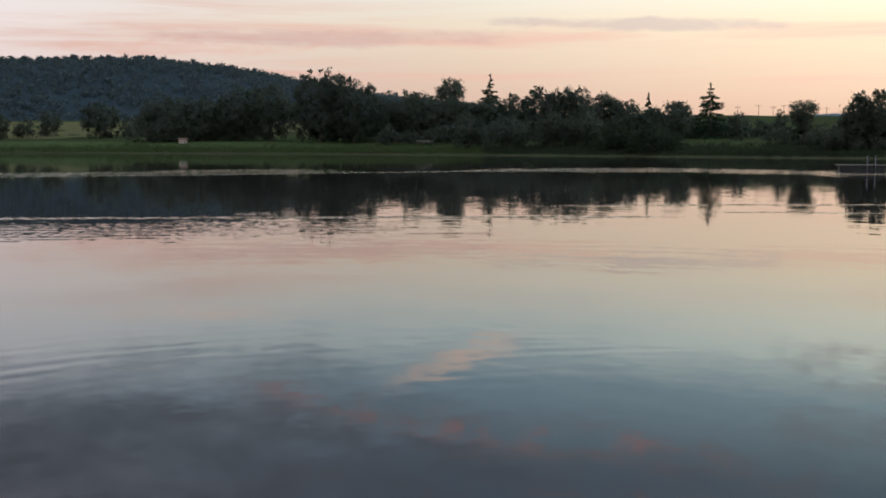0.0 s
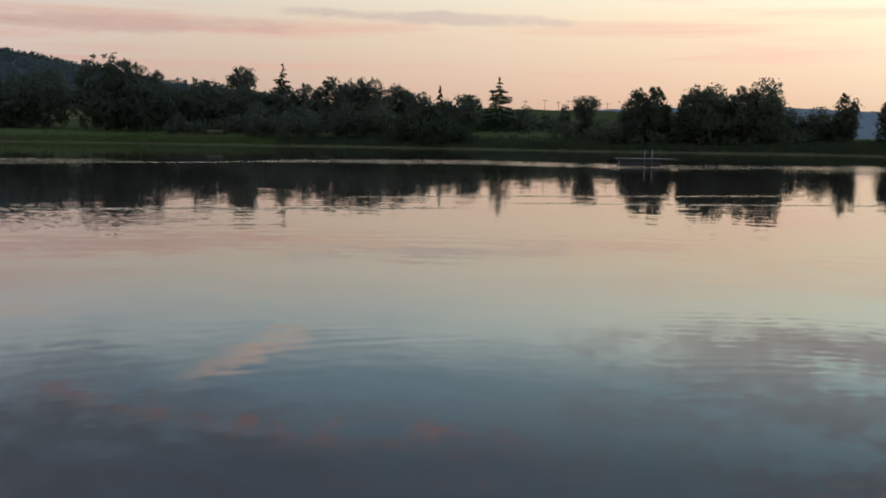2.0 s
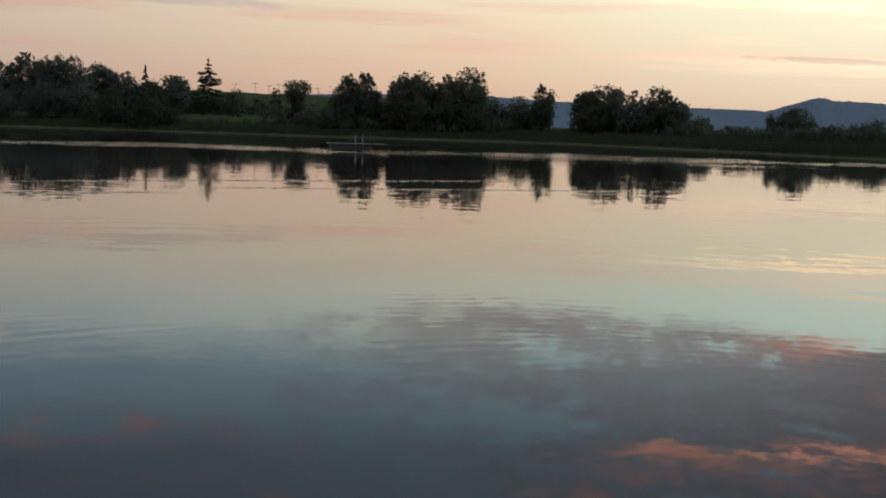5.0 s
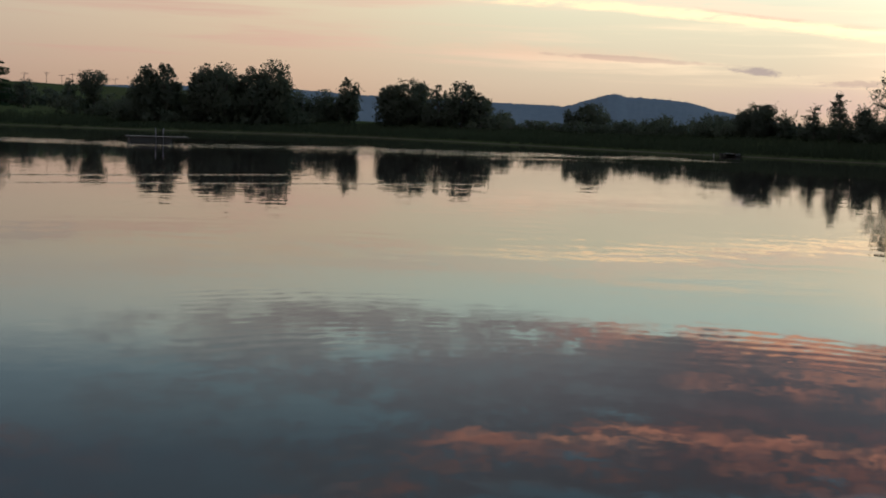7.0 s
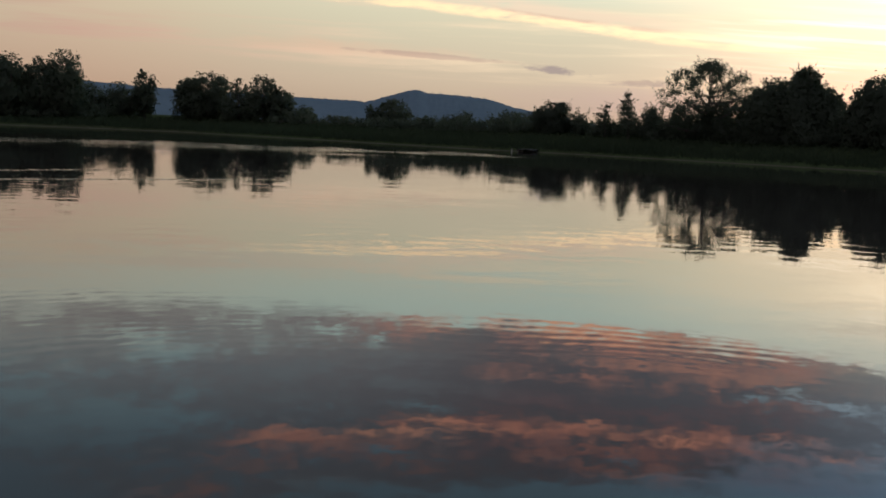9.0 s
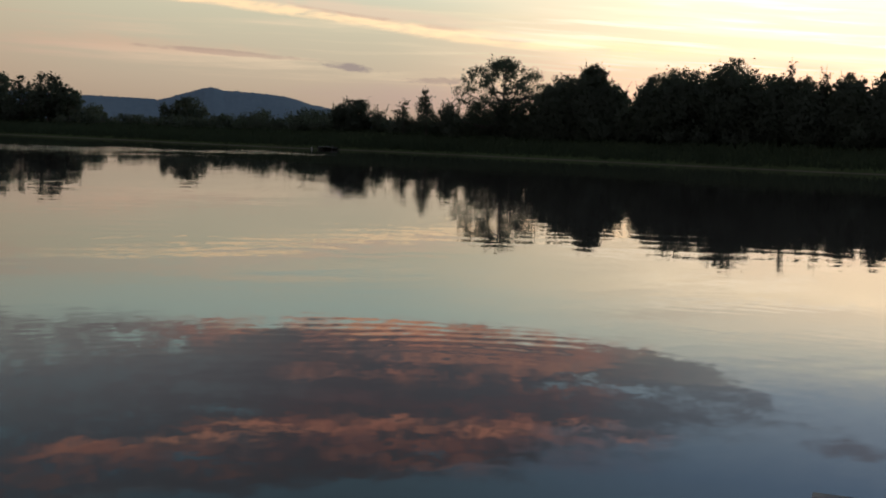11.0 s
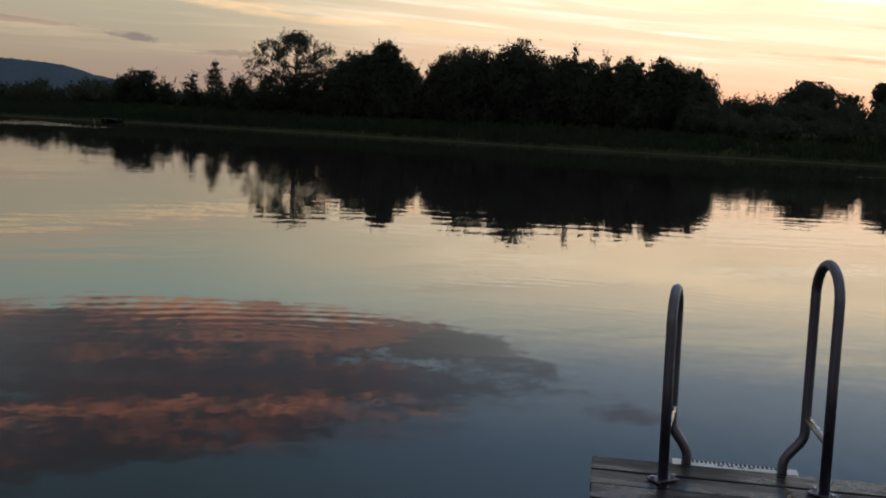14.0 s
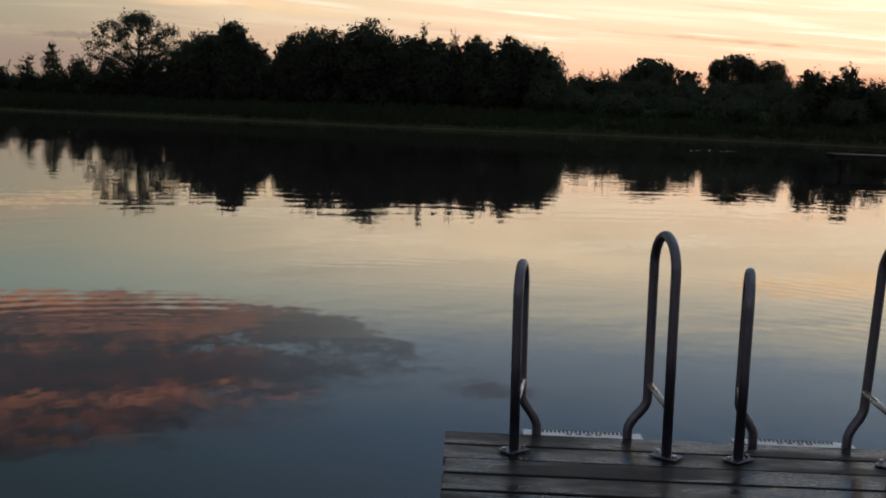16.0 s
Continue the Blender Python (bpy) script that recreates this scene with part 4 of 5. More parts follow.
plant("dome", -25.5, 230.6, 17.6, 12.9, 1.2)
plant("round", -18.3, 227.3, 15.6, 11.0, 1)
plant("round", -13.1, 239.6, 12.1, 7.6, 1)
plant("round", -6.0, 225.9, 12.9, 11.5, 1)
plant("parasol", 2.0, 275.0, 18.3, 7.3, 1)
plant("round", 2.1, 222.0, 11.8, 11.1, 1)
plant("round", 9.6, 221.8, 11.3, 9.3, 1)
plant("round", 14.7, 223.5, 12.2, 7.1, 1)
plant("round", 19.5, 225.2, 14.1, 6.0, 0.8)
plant("round", 24.4, 216.6, 13.3, 11.8, 1.1)
plant("round", 30.0, 211.9, 11.8, 8.6, 1)
plant("round", 34.5, 207.1, 10.2, 8.1, 1)
plant("round", 41.7, 201.7, 10.0, 7.3, 1)
plant("bush", 51.3, 193.3, 8.2, 3.9, 1)
plant("bush", 5.0, 198.9, 8.3, 7.5, 1)
plant("bush", 11.5, 194.7, 7.4, 9.8, 1)
plant("bush", 18.5, 190.1, 8.2, 7.6, 1)
plant("bush", 23.8, 188.5, 8.8, 8.8, 1)
plant("willow", 28.4, 179.8, 6.7, 7.8, 1)
plant("willow", 33.5, 172.8, 6.1, 10.1, 1)
plant("bush", 51.2, 207.8, 7.2, 6.9, 1)
plant("bush", 55.5, 205.6, 6.4, 7.3, 1)
plant("bush", 60.4, 203.2, 5.8, 5.8, 1)

# conifers
plant("spruce", 12.0, 281.7, 19.6, 16.1, 1)
plant("spruce", 41.0, 221.2, 12.2, 6.2, 1)
plant("spruce", 49.7, 206.1, 13.3, 14.3, 1.2)

# northeast
plant("bush", 55.4, 181.8, 7.8, 2.8, 1)
plant("parasol", 54.5, 167.3, 8.4, 4.2, 1)
plant("bush", 55.7, 163.8, 4.2, 7.7, 1)
plant("bush", 56.4, 158.2, 3.3, 5.6, 1)
plant("round", 58.2, 154.4, 9.4, 3.9, 1)
plant("round", 60.5, 153.5, 9.8, 4.0, 1)
plant("round", 65.2, 150.4, 10.0, 4.6, 1)
plant("dome", 67.3, 148.5, 9.8, 6.0, 1.1)
plant("round", 70.9, 146.8, 9.4, 5.1, 1)
plant("dome", 73.7, 145.4, 10.5, 5.8, 1.1)
plant("bush", 81.6, 152.6, 6.8, 5.3, 1)
plant("bush", 84.3, 148.8, 6.8, 6.8, 1)
plant("round", 85.2, 143.6, 8.7, 3.4, 0.9)
plant("bush", 85.4, 143.5, 6.0, 1.9, 0.8)
plant("round", 89.1, 137.7, 7.9, 4.6, 1)
plant("dome", 90.7, 135.5, 8.6, 7.1, 1.1)
plant("open", 91.4, 128.9, 7.6, 4.7, 0.9)
plant("dome", 91.7, 123.7, 8.1, 5.6, 0.9)
plant("round", 93.0, 121.5, 6.4, 4.1, 0.9)
plant("bush", 100.1, 124.8, 4.4, 4.8, 0.9)

# east
plant("bush", 92.7, 116.6, 4.0, 5.5, 0.8)
plant("hedge", 94.9, 111.0, 2.9, 7.0, 0.8)
plant("bush", 95.4, 105.2, 4.5, 3.7, 1)
plant("dome", 97.3, 103.4, 5.3, 4.9, 1)
plant("hedge", 98.9, 99.1, 3.3, 4.3, 0.8)
plant("bush", 98.2, 92.7, 4.2, 5.9, 0.9)
plant("hedge", 98.3, 85.0, 4.0, 7.0, 0.9)
plant("round", 92.2, 73.6, 5.1, 4.7, 0.9)
plant("bush", 92.4, 70.2, 4.3, 2.7, 0.7)
plant("sapling", 92.4, 66.8, 5.0, 2.3, 1)
plant("sapling", 92.9, 64.3, 6.2, 2.8, 1.2)
plant("bush", 93.4, 61.8, 5.0, 3.7, 0.8)

plant("fan", 93.4, 55.7, 9.4, 9.7)
plant("oak", 93.2, 48.9, 7.6, 7.0)
plant("oak", 92.6, 45.5, 8.8, 3.9)
plant("oak", 93.0, 43.7, 7.1, 3.3)
plant("oak", 94.8, 47.2, 6.9, 6.6)
plant("oak", 92.0, 39.9, 7.0, 3.2)
plant("oak", 92.4, 37.3, 8.4, 6.4)
plant("oak", 93.8, 35.0, 7.7, 4.0)
plant("oak", 92.0, 32.1, 9.0, 6.6)
plant("oak", 92.6, 28.9, 7.8, 5.4)
plant("oak", 92.0, 26.0, 7.4, 5.2)
plant("sapling", 91.4, 27.3, 8.3, 2.4)
plant("sapling", 91.3, 24.7, 7.8, 2.4)
plant("oak", 92.3, 22.7, 7.8, 3.8)
plant("oak", 91.8, 19.5, 7.8, 4.8)
plant("oak", 92.2, 17.0, 7.0, 3.6)
plant("hedge", 112.0, 16.7, 5.6, 4.8)
plant("hedge", 113.0, 13.9, 5.7, 4.8)
plant("dome", 127.0, 11.0, 7.7, 6.5, 1.2)
plant("open", 128.0, 6.7, 6.8, 4.3)
plant("dome", 140.0, 1.7, 9.2, 6.9, 1.8)
plant("dome", 141.0, -2.4, 8.5, 5.3, 1.8)
plant("open", 139.0, 4.2, 8.1, 2.9, 0.8)
plant("open", 92.0, -4.7, 5.7, 3.2, 0.8)
plant("open", 91.5, -7.2, 6.0, 4.0, 0.8)
plant("bush", 93.0, -9.9, 4.8, 3.9, 0.8)
# shrubs at the top of the bank
plant("hedge", 90.6, 13.6, 3.0, 5.2)
plant("hedge", 90.2, 9.4, 3.1, 5.4)
plant("hedge", 90.8, 5.0, 3.0, 5.2)
plant("hedge", 90.2, 0.8, 3.2, 5.0)
plant("hedge", 90.0, -3.2, 3.1, 5.0)
plant("hedge", 89.4, -7.4, 3.2, 5.2)
plant("hedge", 89.0, -11.6, 3.4, 5.4)

# north understory
plant("bush", -66.4, 248.3, 8.2, 10.7, 0.8)
plant("bush", -60.0, 246.8, 9.1, 12.6, 0.8)
plant("bush", -55.4, 256.1, 9.0, 11.3, 0.8)
plant("bush", -49.2, 254.3, 8.5, 14.2, 0.8)
plant("bush", -44.0, 254.2, 7.7, 13.2, 0.8)
plant("bush", -26.4, 236.5, 8.5, 12.8, 0.8)
plant("bush", -19.8, 235.2, 8.6, 11.3, 0.8)
plant("bush", -13.1, 232.6, 9.8, 13.4, 0.8)
plant("bush", -8.5, 236.8, 9.3, 14.1, 0.8)
plant("bush", -3.3, 235.0, 9.4, 11.7, 0.8)
plant("bush", 3.9, 215.0, 6.5, 10.6, 0.8)
plant("bush", 9.6, 214.8, 6.2, 11.7, 0.8)
plant("bush", 13.9, 216.6, 6.4, 11.8, 0.8)
plant("bush", 18.8, 216.2, 7.7, 11.2, 0.8)
plant("bush", 23.8, 215.7, 7.9, 9.3, 0.8)
plant("bush", 29.0, 211.0, 6.5, 8.4, 0.8)
plant("bush", 33.6, 214.4, 6.7, 9.4, 0.8)
plant("bush", 37.2, 212.8, 7.8, 10.5, 0.8)
plant("bush", 41.1, 210.0, 6.2, 11.5, 0.8)
plant("bush", 46.8, 209.9, 7.7, 9.0, 0.8)
plant("bush", -9.2, 214.8, 5.7, 8.1, 0.8)
plant("bush", -5.4, 212.9, 4.9, 7.7, 0.8)
plant("bush", -0.2, 214.0, 5.8, 10.8, 0.8)
plant("bush", 4.2, 214.0, 5.4, 9.8, 0.8)
plant("bush", 51.7, 167.2, 4.5, 7.7, 0.8)
plant("bush", 55.7, 168.0, 3.7, 6.1, 0.8)
plant("bush", 58.4, 167.1, 4.0, 7.8, 0.8)
plant("bush", 49.0, 217.5, 5.6, 6.6, 0.8)
plant("bush", 54.8, 225.4, 7.0, 6.3, 0.8)
plant("bush", 56.6, 219.8, 6.6, 7.8, 0.8)
plant("bush", 58.9, 215.1, 5.8, 6.2, 0.8)
plant("bush", 62.6, 217.2, 6.9, 5.9, 0.8)
plant("bush", 66.1, 215.1, 7.0, 6.7, 0.8)
plant("bush", 70.2, 214.8, 6.1, 5.9, 0.8)
plant("bush", 73.9, 214.6, 6.0, 6.5, 0.8)
plant("bush", 75.9, 209.7, 6.2, 7.9, 0.8)

# eastfill
plant("bush", 93.2, 30.4, 6.3, 5.0, 1)
plant("bush", 94.2, 27.1, 6.2, 5.0, 1)
plant("hedge", 118.2, 21.0, 5.4, 4.9, 1)
plant("hedge", 116.8, 17.1, 5.1, 4.7, 1)
plant("hedge", 115.2, 13.4, 5.0, 4.6, 1)
plant("hedge", 115.6, 9.9, 5.3, 4.6, 1)
plant("hedge", 113.8, 6.4, 5.0, 4.4, 1)
plant("hedge", 116.0, 3.2, 5.0, 4.5, 1)
plant("hedge", 116.0, -0.1, 5.0, 4.4, 1)
plant("hedge", 110.0, -3.2, 4.9, 4.1, 1)
plant("hedge", 103.8, -5.9, 4.8, 3.8, 1)
plant("hedge", 99.6, -8.6, 4.6, 4.0, 1)
plant("bush", 106.7, 16.6, 2.8, 6.1, 1)
plant("bush", 105.3, 12.1, 2.9, 5.9, 1)
plant("bush", 103.7, 7.8, 2.9, 5.7, 1)
plant("bush", 101.9, 3.7, 2.9, 5.5, 1)
plant("bush", 100.0, -0.2, 2.9, 5.3, 1)
plant("bush", 97.9, -3.9, 2.9, 5.1, 1)
plant("bush", 95.7, -7.9, 3.1, 6.2, 1)

# northfill
plant("bush", 80.2, 153.3, 5.9, 5.5, 0.8)
plant("bush", 80.8, 149.6, 6.1, 4.4, 0.8)
plant("bush", 84.3, 149.9, 6.1, 5.9, 0.8)
plant("bush", 84.8, 146.2, 6.1, 4.5, 0.8)
plant("bush", 56.8, 154.9, 7.2, 5.1, 0.8)
plant("bush", 61.2, 159.4, 7.4, 4.6, 0.8)
plant("bush", 63.0, 155.7, 5.6, 5.1, 0.8)
plant("bush", 65.6, 152.0, 7.1, 5.6, 0.8)
plant("bush", 68.2, 154.6, 8.1, 5.2, 0.8)
plant("bush", 68.8, 150.0, 8.2, 6.4, 0.8)
plant("bush", 73.4, 152.2, 7.9, 5.7, 0.8)
plant("bush", 76.3, 151.9, 8.5, 5.7, 0.8)
plant("bush", 89.5, 137.5, 5.7, 6.7, 0.8)
plant("bush", 91.1, 135.2, 6.0, 5.8, 0.8)
plant("bush", 91.1, 130.3, 5.5, 4.9, 0.8)
plant("bush", 93.4, 128.7, 6.1, 5.3, 0.8)
plant("bush", 94.7, 125.2, 5.9, 4.8, 0.8)
plant("bush", -9.6, 224.8, 10.2, 8.0, 0.8)
plant("bush", -4.8, 223.9, 9.9, 8.0, 0.8)
plant("bush", -0.6, 226.0, 9.2, 9.7, 0.8)
plant("bush", 4.8, 224.9, 9.2, 8.5, 0.8)
plant("bush", 8.7, 221.8, 9.1, 10.7, 0.8)
plant("bush", 12.9, 223.6, 10.1, 10.7, 0.8)
plant("bush", 17.0, 229.4, 9.8, 8.1, 0.8)
plant("bush", 22.0, 223.9, 10.6, 9.7, 0.8)
plant("bush", 27.0, 222.4, 9.6, 10.9, 0.8)
plant("bush", 31.5, 221.8, 9.5, 9.4, 0.8)
plant("bush", 36.7, 221.0, 10.3, 11.0, 0.8)
plant("bush", 42.1, 222.0, 9.1, 8.6, 0.8)
plant("bush", 46.4, 219.1, 10.1, 10.1, 0.8)

# east understory
plant("bush", 56.5, 155.0, 5.6, 7.4, 0.8)
plant("bush", 59.4, 155.0, 5.3, 7.4, 0.8)
plant("bush", 62.6, 154.8, 6.6, 7.1, 0.8)
plant("bush", 65.0, 152.8, 6.1, 6.4, 0.8)
plant("bush", 68.9, 154.3, 7.2, 7.5, 0.8)
plant("bush", 72.5, 153.8, 7.0, 6.2, 0.8)
plant("bush", 75.1, 152.5, 6.6, 5.8, 0.8)
plant("bush", 77.9, 152.2, 6.8, 6.2, 0.8)
plant("bush", 78.4, 149.7, 4.4, 8.3, 0.8)
plant("bush", 81.2, 147.1, 4.0, 8.3, 0.8)
plant("bush", 85.6, 149.2, 4.5, 7.5, 0.8)
plant("bush", 98.0, 142.6, 4.6, 6.9, 0.8)
plant("bush", 100.4, 140.9, 3.8, 5.8, 0.8)
plant("bush", 103.7, 138.5, 3.9, 6.9, 0.8)
plant("bush", 104.8, 135.2, 4.1, 7.7, 0.8)
plant("bush", 56.6, 155.0, 3.1, 6.4, 0.8)
plant("bush", 58.7, 153.1, 3.1, 7.0, 0.8)
plant("bush", 61.2, 152.2, 2.7, 7.8, 0.8)
plant("bush", 64.5, 150.8, 2.9, 7.8, 0.8)
plant("bush", 67.2, 148.5, 3.2, 5.7, 0.8)
plant("bush", 70.1, 147.2, 2.5, 6.3, 0.8)
plant("bush", 72.6, 145.9, 2.6, 5.8, 0.8)
plant("bush", 75.6, 144.4, 3.5, 5.9, 0.8)

# east understory
plant("hedge", 92.0, 119.7, 1.9, 5.5, 0.8)
plant("hedge", 92.5, 114.3, 2.8, 7.0, 0.8)
plant("hedge", 92.7, 108.9, 2.7, 5.0, 0.8)
plant("hedge", 92.5, 103.7, 2.6, 5.7, 0.8)
plant("hedge", 92.3, 99.9, 3.0, 4.8, 0.8)
plant("hedge", 92.8, 96.7, 2.5, 6.9, 0.8)
plant("hedge", 92.1, 91.8, 3.0, 5.2, 0.8)
plant("hedge", 92.1, 87.5, 3.1, 5.7, 0.8)
plant("hedge", 91.7, 83.5, 3.0, 4.5, 0.8)
plant("hedge", 91.9, 80.2, 3.4, 4.3, 0.8)
plant("hedge", 92.2, 76.8, 3.3, 5.7, 0.8)
plant("hedge", 92.4, 73.4, 3.4, 4.8, 0.8)
plant("hedge", 94.1, 71.2, 3.3, 4.8, 0.8)
plant("hedge", 93.1, 67.5, 3.4, 4.9, 0.8)
plant("hedge", 99.5, 68.9, 3.4, 4.9, 0.8)
plant("hedge", 96.7, 64.1, 3.5, 5.6, 0.8)
plant("bush", 93.6, 61.5, 4.6, 4.4, 0.8)
plant("bush", 94.0, 59.1, 5.0, 4.6, 0.8)
plant("bush", 93.4, 56.2, 4.9, 4.0, 0.8)
plant("bush", 93.6, 53.8, 5.5, 5.3, 0.8)
plant("bush", 93.1, 50.7, 5.0, 5.1, 0.8)
plant("bush", 93.3, 48.1, 5.6, 5.6, 0.8)
plant("bush", 92.6, 45.0, 5.1, 5.5, 0.8)
plant("bush", 92.8, 42.4, 5.5, 4.1, 0.8)
plant("bush", 94.6, 40.7, 5.7, 4.5, 0.8)
plant("bush", 92.9, 37.1, 5.0, 4.3, 0.8)
plant("bush", 92.8, 34.4, 5.7, 4.8, 0.8)
plant("bush", 92.5, 32.4, 5.6, 4.6, 0.8)
plant("bush", 93.1, 30.5, 5.1, 4.3, 0.8)
plant("bush", 96.8, 28.9, 5.6, 4.8, 0.8)
plant("bush", 97.5, 26.4, 5.7, 5.4, 0.8)
plant("bush", 100.0, 24.5, 6.1, 5.6, 0.8)
plant("bush", 96.7, 21.0, 6.3, 4.6, 0.8)
plant("bush", 102.1, 19.6, 5.5, 5.2, 0.8)
plant("bush", 96.6, 16.6, 6.4, 4.1, 0.8)
plant("bush", 93.3, 60.1, 2.7, 6.2, 0.8)
plant("bush", 94.0, 57.1, 3.2, 5.1, 0.8)
plant("bush", 93.4, 54.2, 3.0, 4.6, 0.8)
plant("bush", 93.7, 51.6, 3.2, 5.7, 0.8)
plant("bush", 93.1, 48.5, 3.4, 5.3, 0.8)
plant("bush", 92.5, 45.3, 3.6, 6.4, 0.8)
plant("bush", 92.5, 42.9, 3.4, 4.9, 0.8)
plant("bush", 92.8, 39.9, 3.9, 6.3, 0.8)
plant("bush", 91.9, 36.9, 3.5, 5.9, 0.8)
plant("bush", 91.9, 34.1, 3.5, 5.6, 0.8)
plant("bush", 91.9, 31.2, 3.7, 6.2, 0.8)
plant("bush", 92.5, 29.2, 4.0, 5.2, 0.8)
plant("bush", 92.3, 26.4, 4.3, 5.3, 0.8)
plant("bush", 93.0, 23.9, 3.8, 4.6, 0.8)
plant("bush", 91.5, 21.5, 4.4, 5.9, 0.8)
plant("bush", 94.0, 19.3, 4.2, 5.3, 0.8)
plant("bush", 90.5, 16.3, 4.5, 4.6, 0.8)
plant("bush", 101.7, 16.4, 4.2, 5.8, 0.8)
plant("bush", 120.8, 16.7, 4.9, 5.7, 0.8)
plant("bush", 121.2, 14.4, 5.1, 6.2, 0.8)
plant("bush", 121.4, 11.7, 5.0, 5.7, 0.8)
plant("bush", 121.7, 8.4, 4.7, 5.8, 0.8)
plant("bush", 121.9, 5.9, 5.5, 5.1, 0.8)
plant("bush", 122.0, 2.8, 5.5, 5.2, 0.8)
plant("bush", 122.0, -0.3, 5.0, 6.7, 0.8)
plant("bush", 122.0, -2.6, 5.7, 5.6, 0.8)
plant("bush", 121.9, -5.4, 5.7, 5.0, 0.8)
plant("bush", 121.8, -7.6, 5.2, 6.4, 0.8)
plant("bush", 121.6, -10.1, 5.5, 5.7, 0.8)
plant("bush", 121.3, -13.1, 5.8, 5.9, 0.8)
plant("bush", 121.9, 5.0, 3.9, 5.7, 0.8)
plant("bush", 122.0, 2.2, 4.2, 5.8, 0.8)
plant("bush", 122.0, -0.3, 4.3, 4.8, 0.8)
plant("bush", 122.0, -2.9, 4.4, 5.6, 0.8)
plant("bush", 121.9, -5.8, 4.7, 6.1, 0.8)
plant("bush", 121.7, -8.4, 4.7, 4.3, 0.8)
plant("bush", 121.6, -10.4, 4.3, 5.2, 0.8)
plant("bush", 121.3, -13.1, 4.9, 5.4, 0.8)



def elder(x, y, top, w):
    """A dark bush with flat heads of pale blossom."""
    root = plant("bush", x, y, top, w, 0.8)
    root.name = "elder_bush"
    tagged(root, "dark elder bush with a few pale flower heads")
    rng = np.random.default_rng(77 + int(y * 10))
    h = top - land(x, y)
    pts = []
    for _ in range(14):
        c = np.array([rng.uniform(-0.4, 0.1) * w, rng.uniform(-0.45, 0.45) * w, h * rng.uniform(0.45, 0.95)])
        c[0] -= 0.25 * w
        pts.append(c + rng.normal(size=(16, 3)) * (0.16, 0.16, 0.04))
    pts = np.concatenate(pts)
    part("blossom", leaf_mesh("blossom", pts, rng.uniform(0.05, 0.09, len(pts)), BLOSSOM, rng), root, "pale cream flower heads")


elder(95.0, 34.8, 2.9, 3.2)
elder(95.0, 45.5, 3.2, 3.0)
elder(95.0, 27.7, 3.2, 3.4)

# ---- bank grass and reeds ----
def tufts(name, label, places, mat, seed):
    """Blades of tall grass in tufts, joined."""
    rng = np.random.default_rng(seed)
    verts, faces = [], []
    for x, y, z, h in places:
        for _ in range(5):
            a = rng.uniform(0, 6.283)
            lx, ly = rng.normal(0, 0.22 * h, 2)
            wd = 0.05 * h + 0.02
            px, py = x + rng.normal(0, 0.25), y + rng.normal(0, 0.25)
            q = h * rng.uniform(0.6, 1.1)
            i = len(verts)
            verts += [(px - math.cos(a) * wd, py - math.sin(a) * wd, z - 0.05), (px + math.cos(a) * wd, py + math.sin(a) * wd, z - 0.05),
                      (px + lx * 0.5 + math.cos(a) * wd * 0.8, py + ly * 0.5 + math.sin(a) * wd * 0.8, z + q * 0.6), (px + lx, py + ly, z + q)]
            faces.append((i, i + 1, i + 2, i + 3))
    ob = part(name, mesh_of(name, verts, faces, mat))
    return tagged(ob, label, "grass", kind="stuff")


def shore_grass():
    rng = np.random.default_rng(5)
    rim, bank, fresh = [], [], []
    for _ in range(26000):
        a = rng.uniform(-0.95, 2.75)
        r = float(np.interp(a, ANGLES, RADII))
        o = abs(rng.normal(0, 6.0)) + 0.25
        x, y = CENTRE.x + math.cos(a) * (r + o), CENTRE.y + math.sin(a) * (r + o)
        if y < -40:
            continue
        tall = rng.uniform(0.25, 0.6) * (1.0 + 0.9 * max(0.0, noise.noise((x * 0.06, y * 0.06, 9.0))))
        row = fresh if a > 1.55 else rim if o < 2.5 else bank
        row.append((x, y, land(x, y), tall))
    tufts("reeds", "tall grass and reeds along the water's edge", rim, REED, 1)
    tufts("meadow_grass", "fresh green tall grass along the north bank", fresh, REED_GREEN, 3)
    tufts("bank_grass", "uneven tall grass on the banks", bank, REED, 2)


shore_grass()


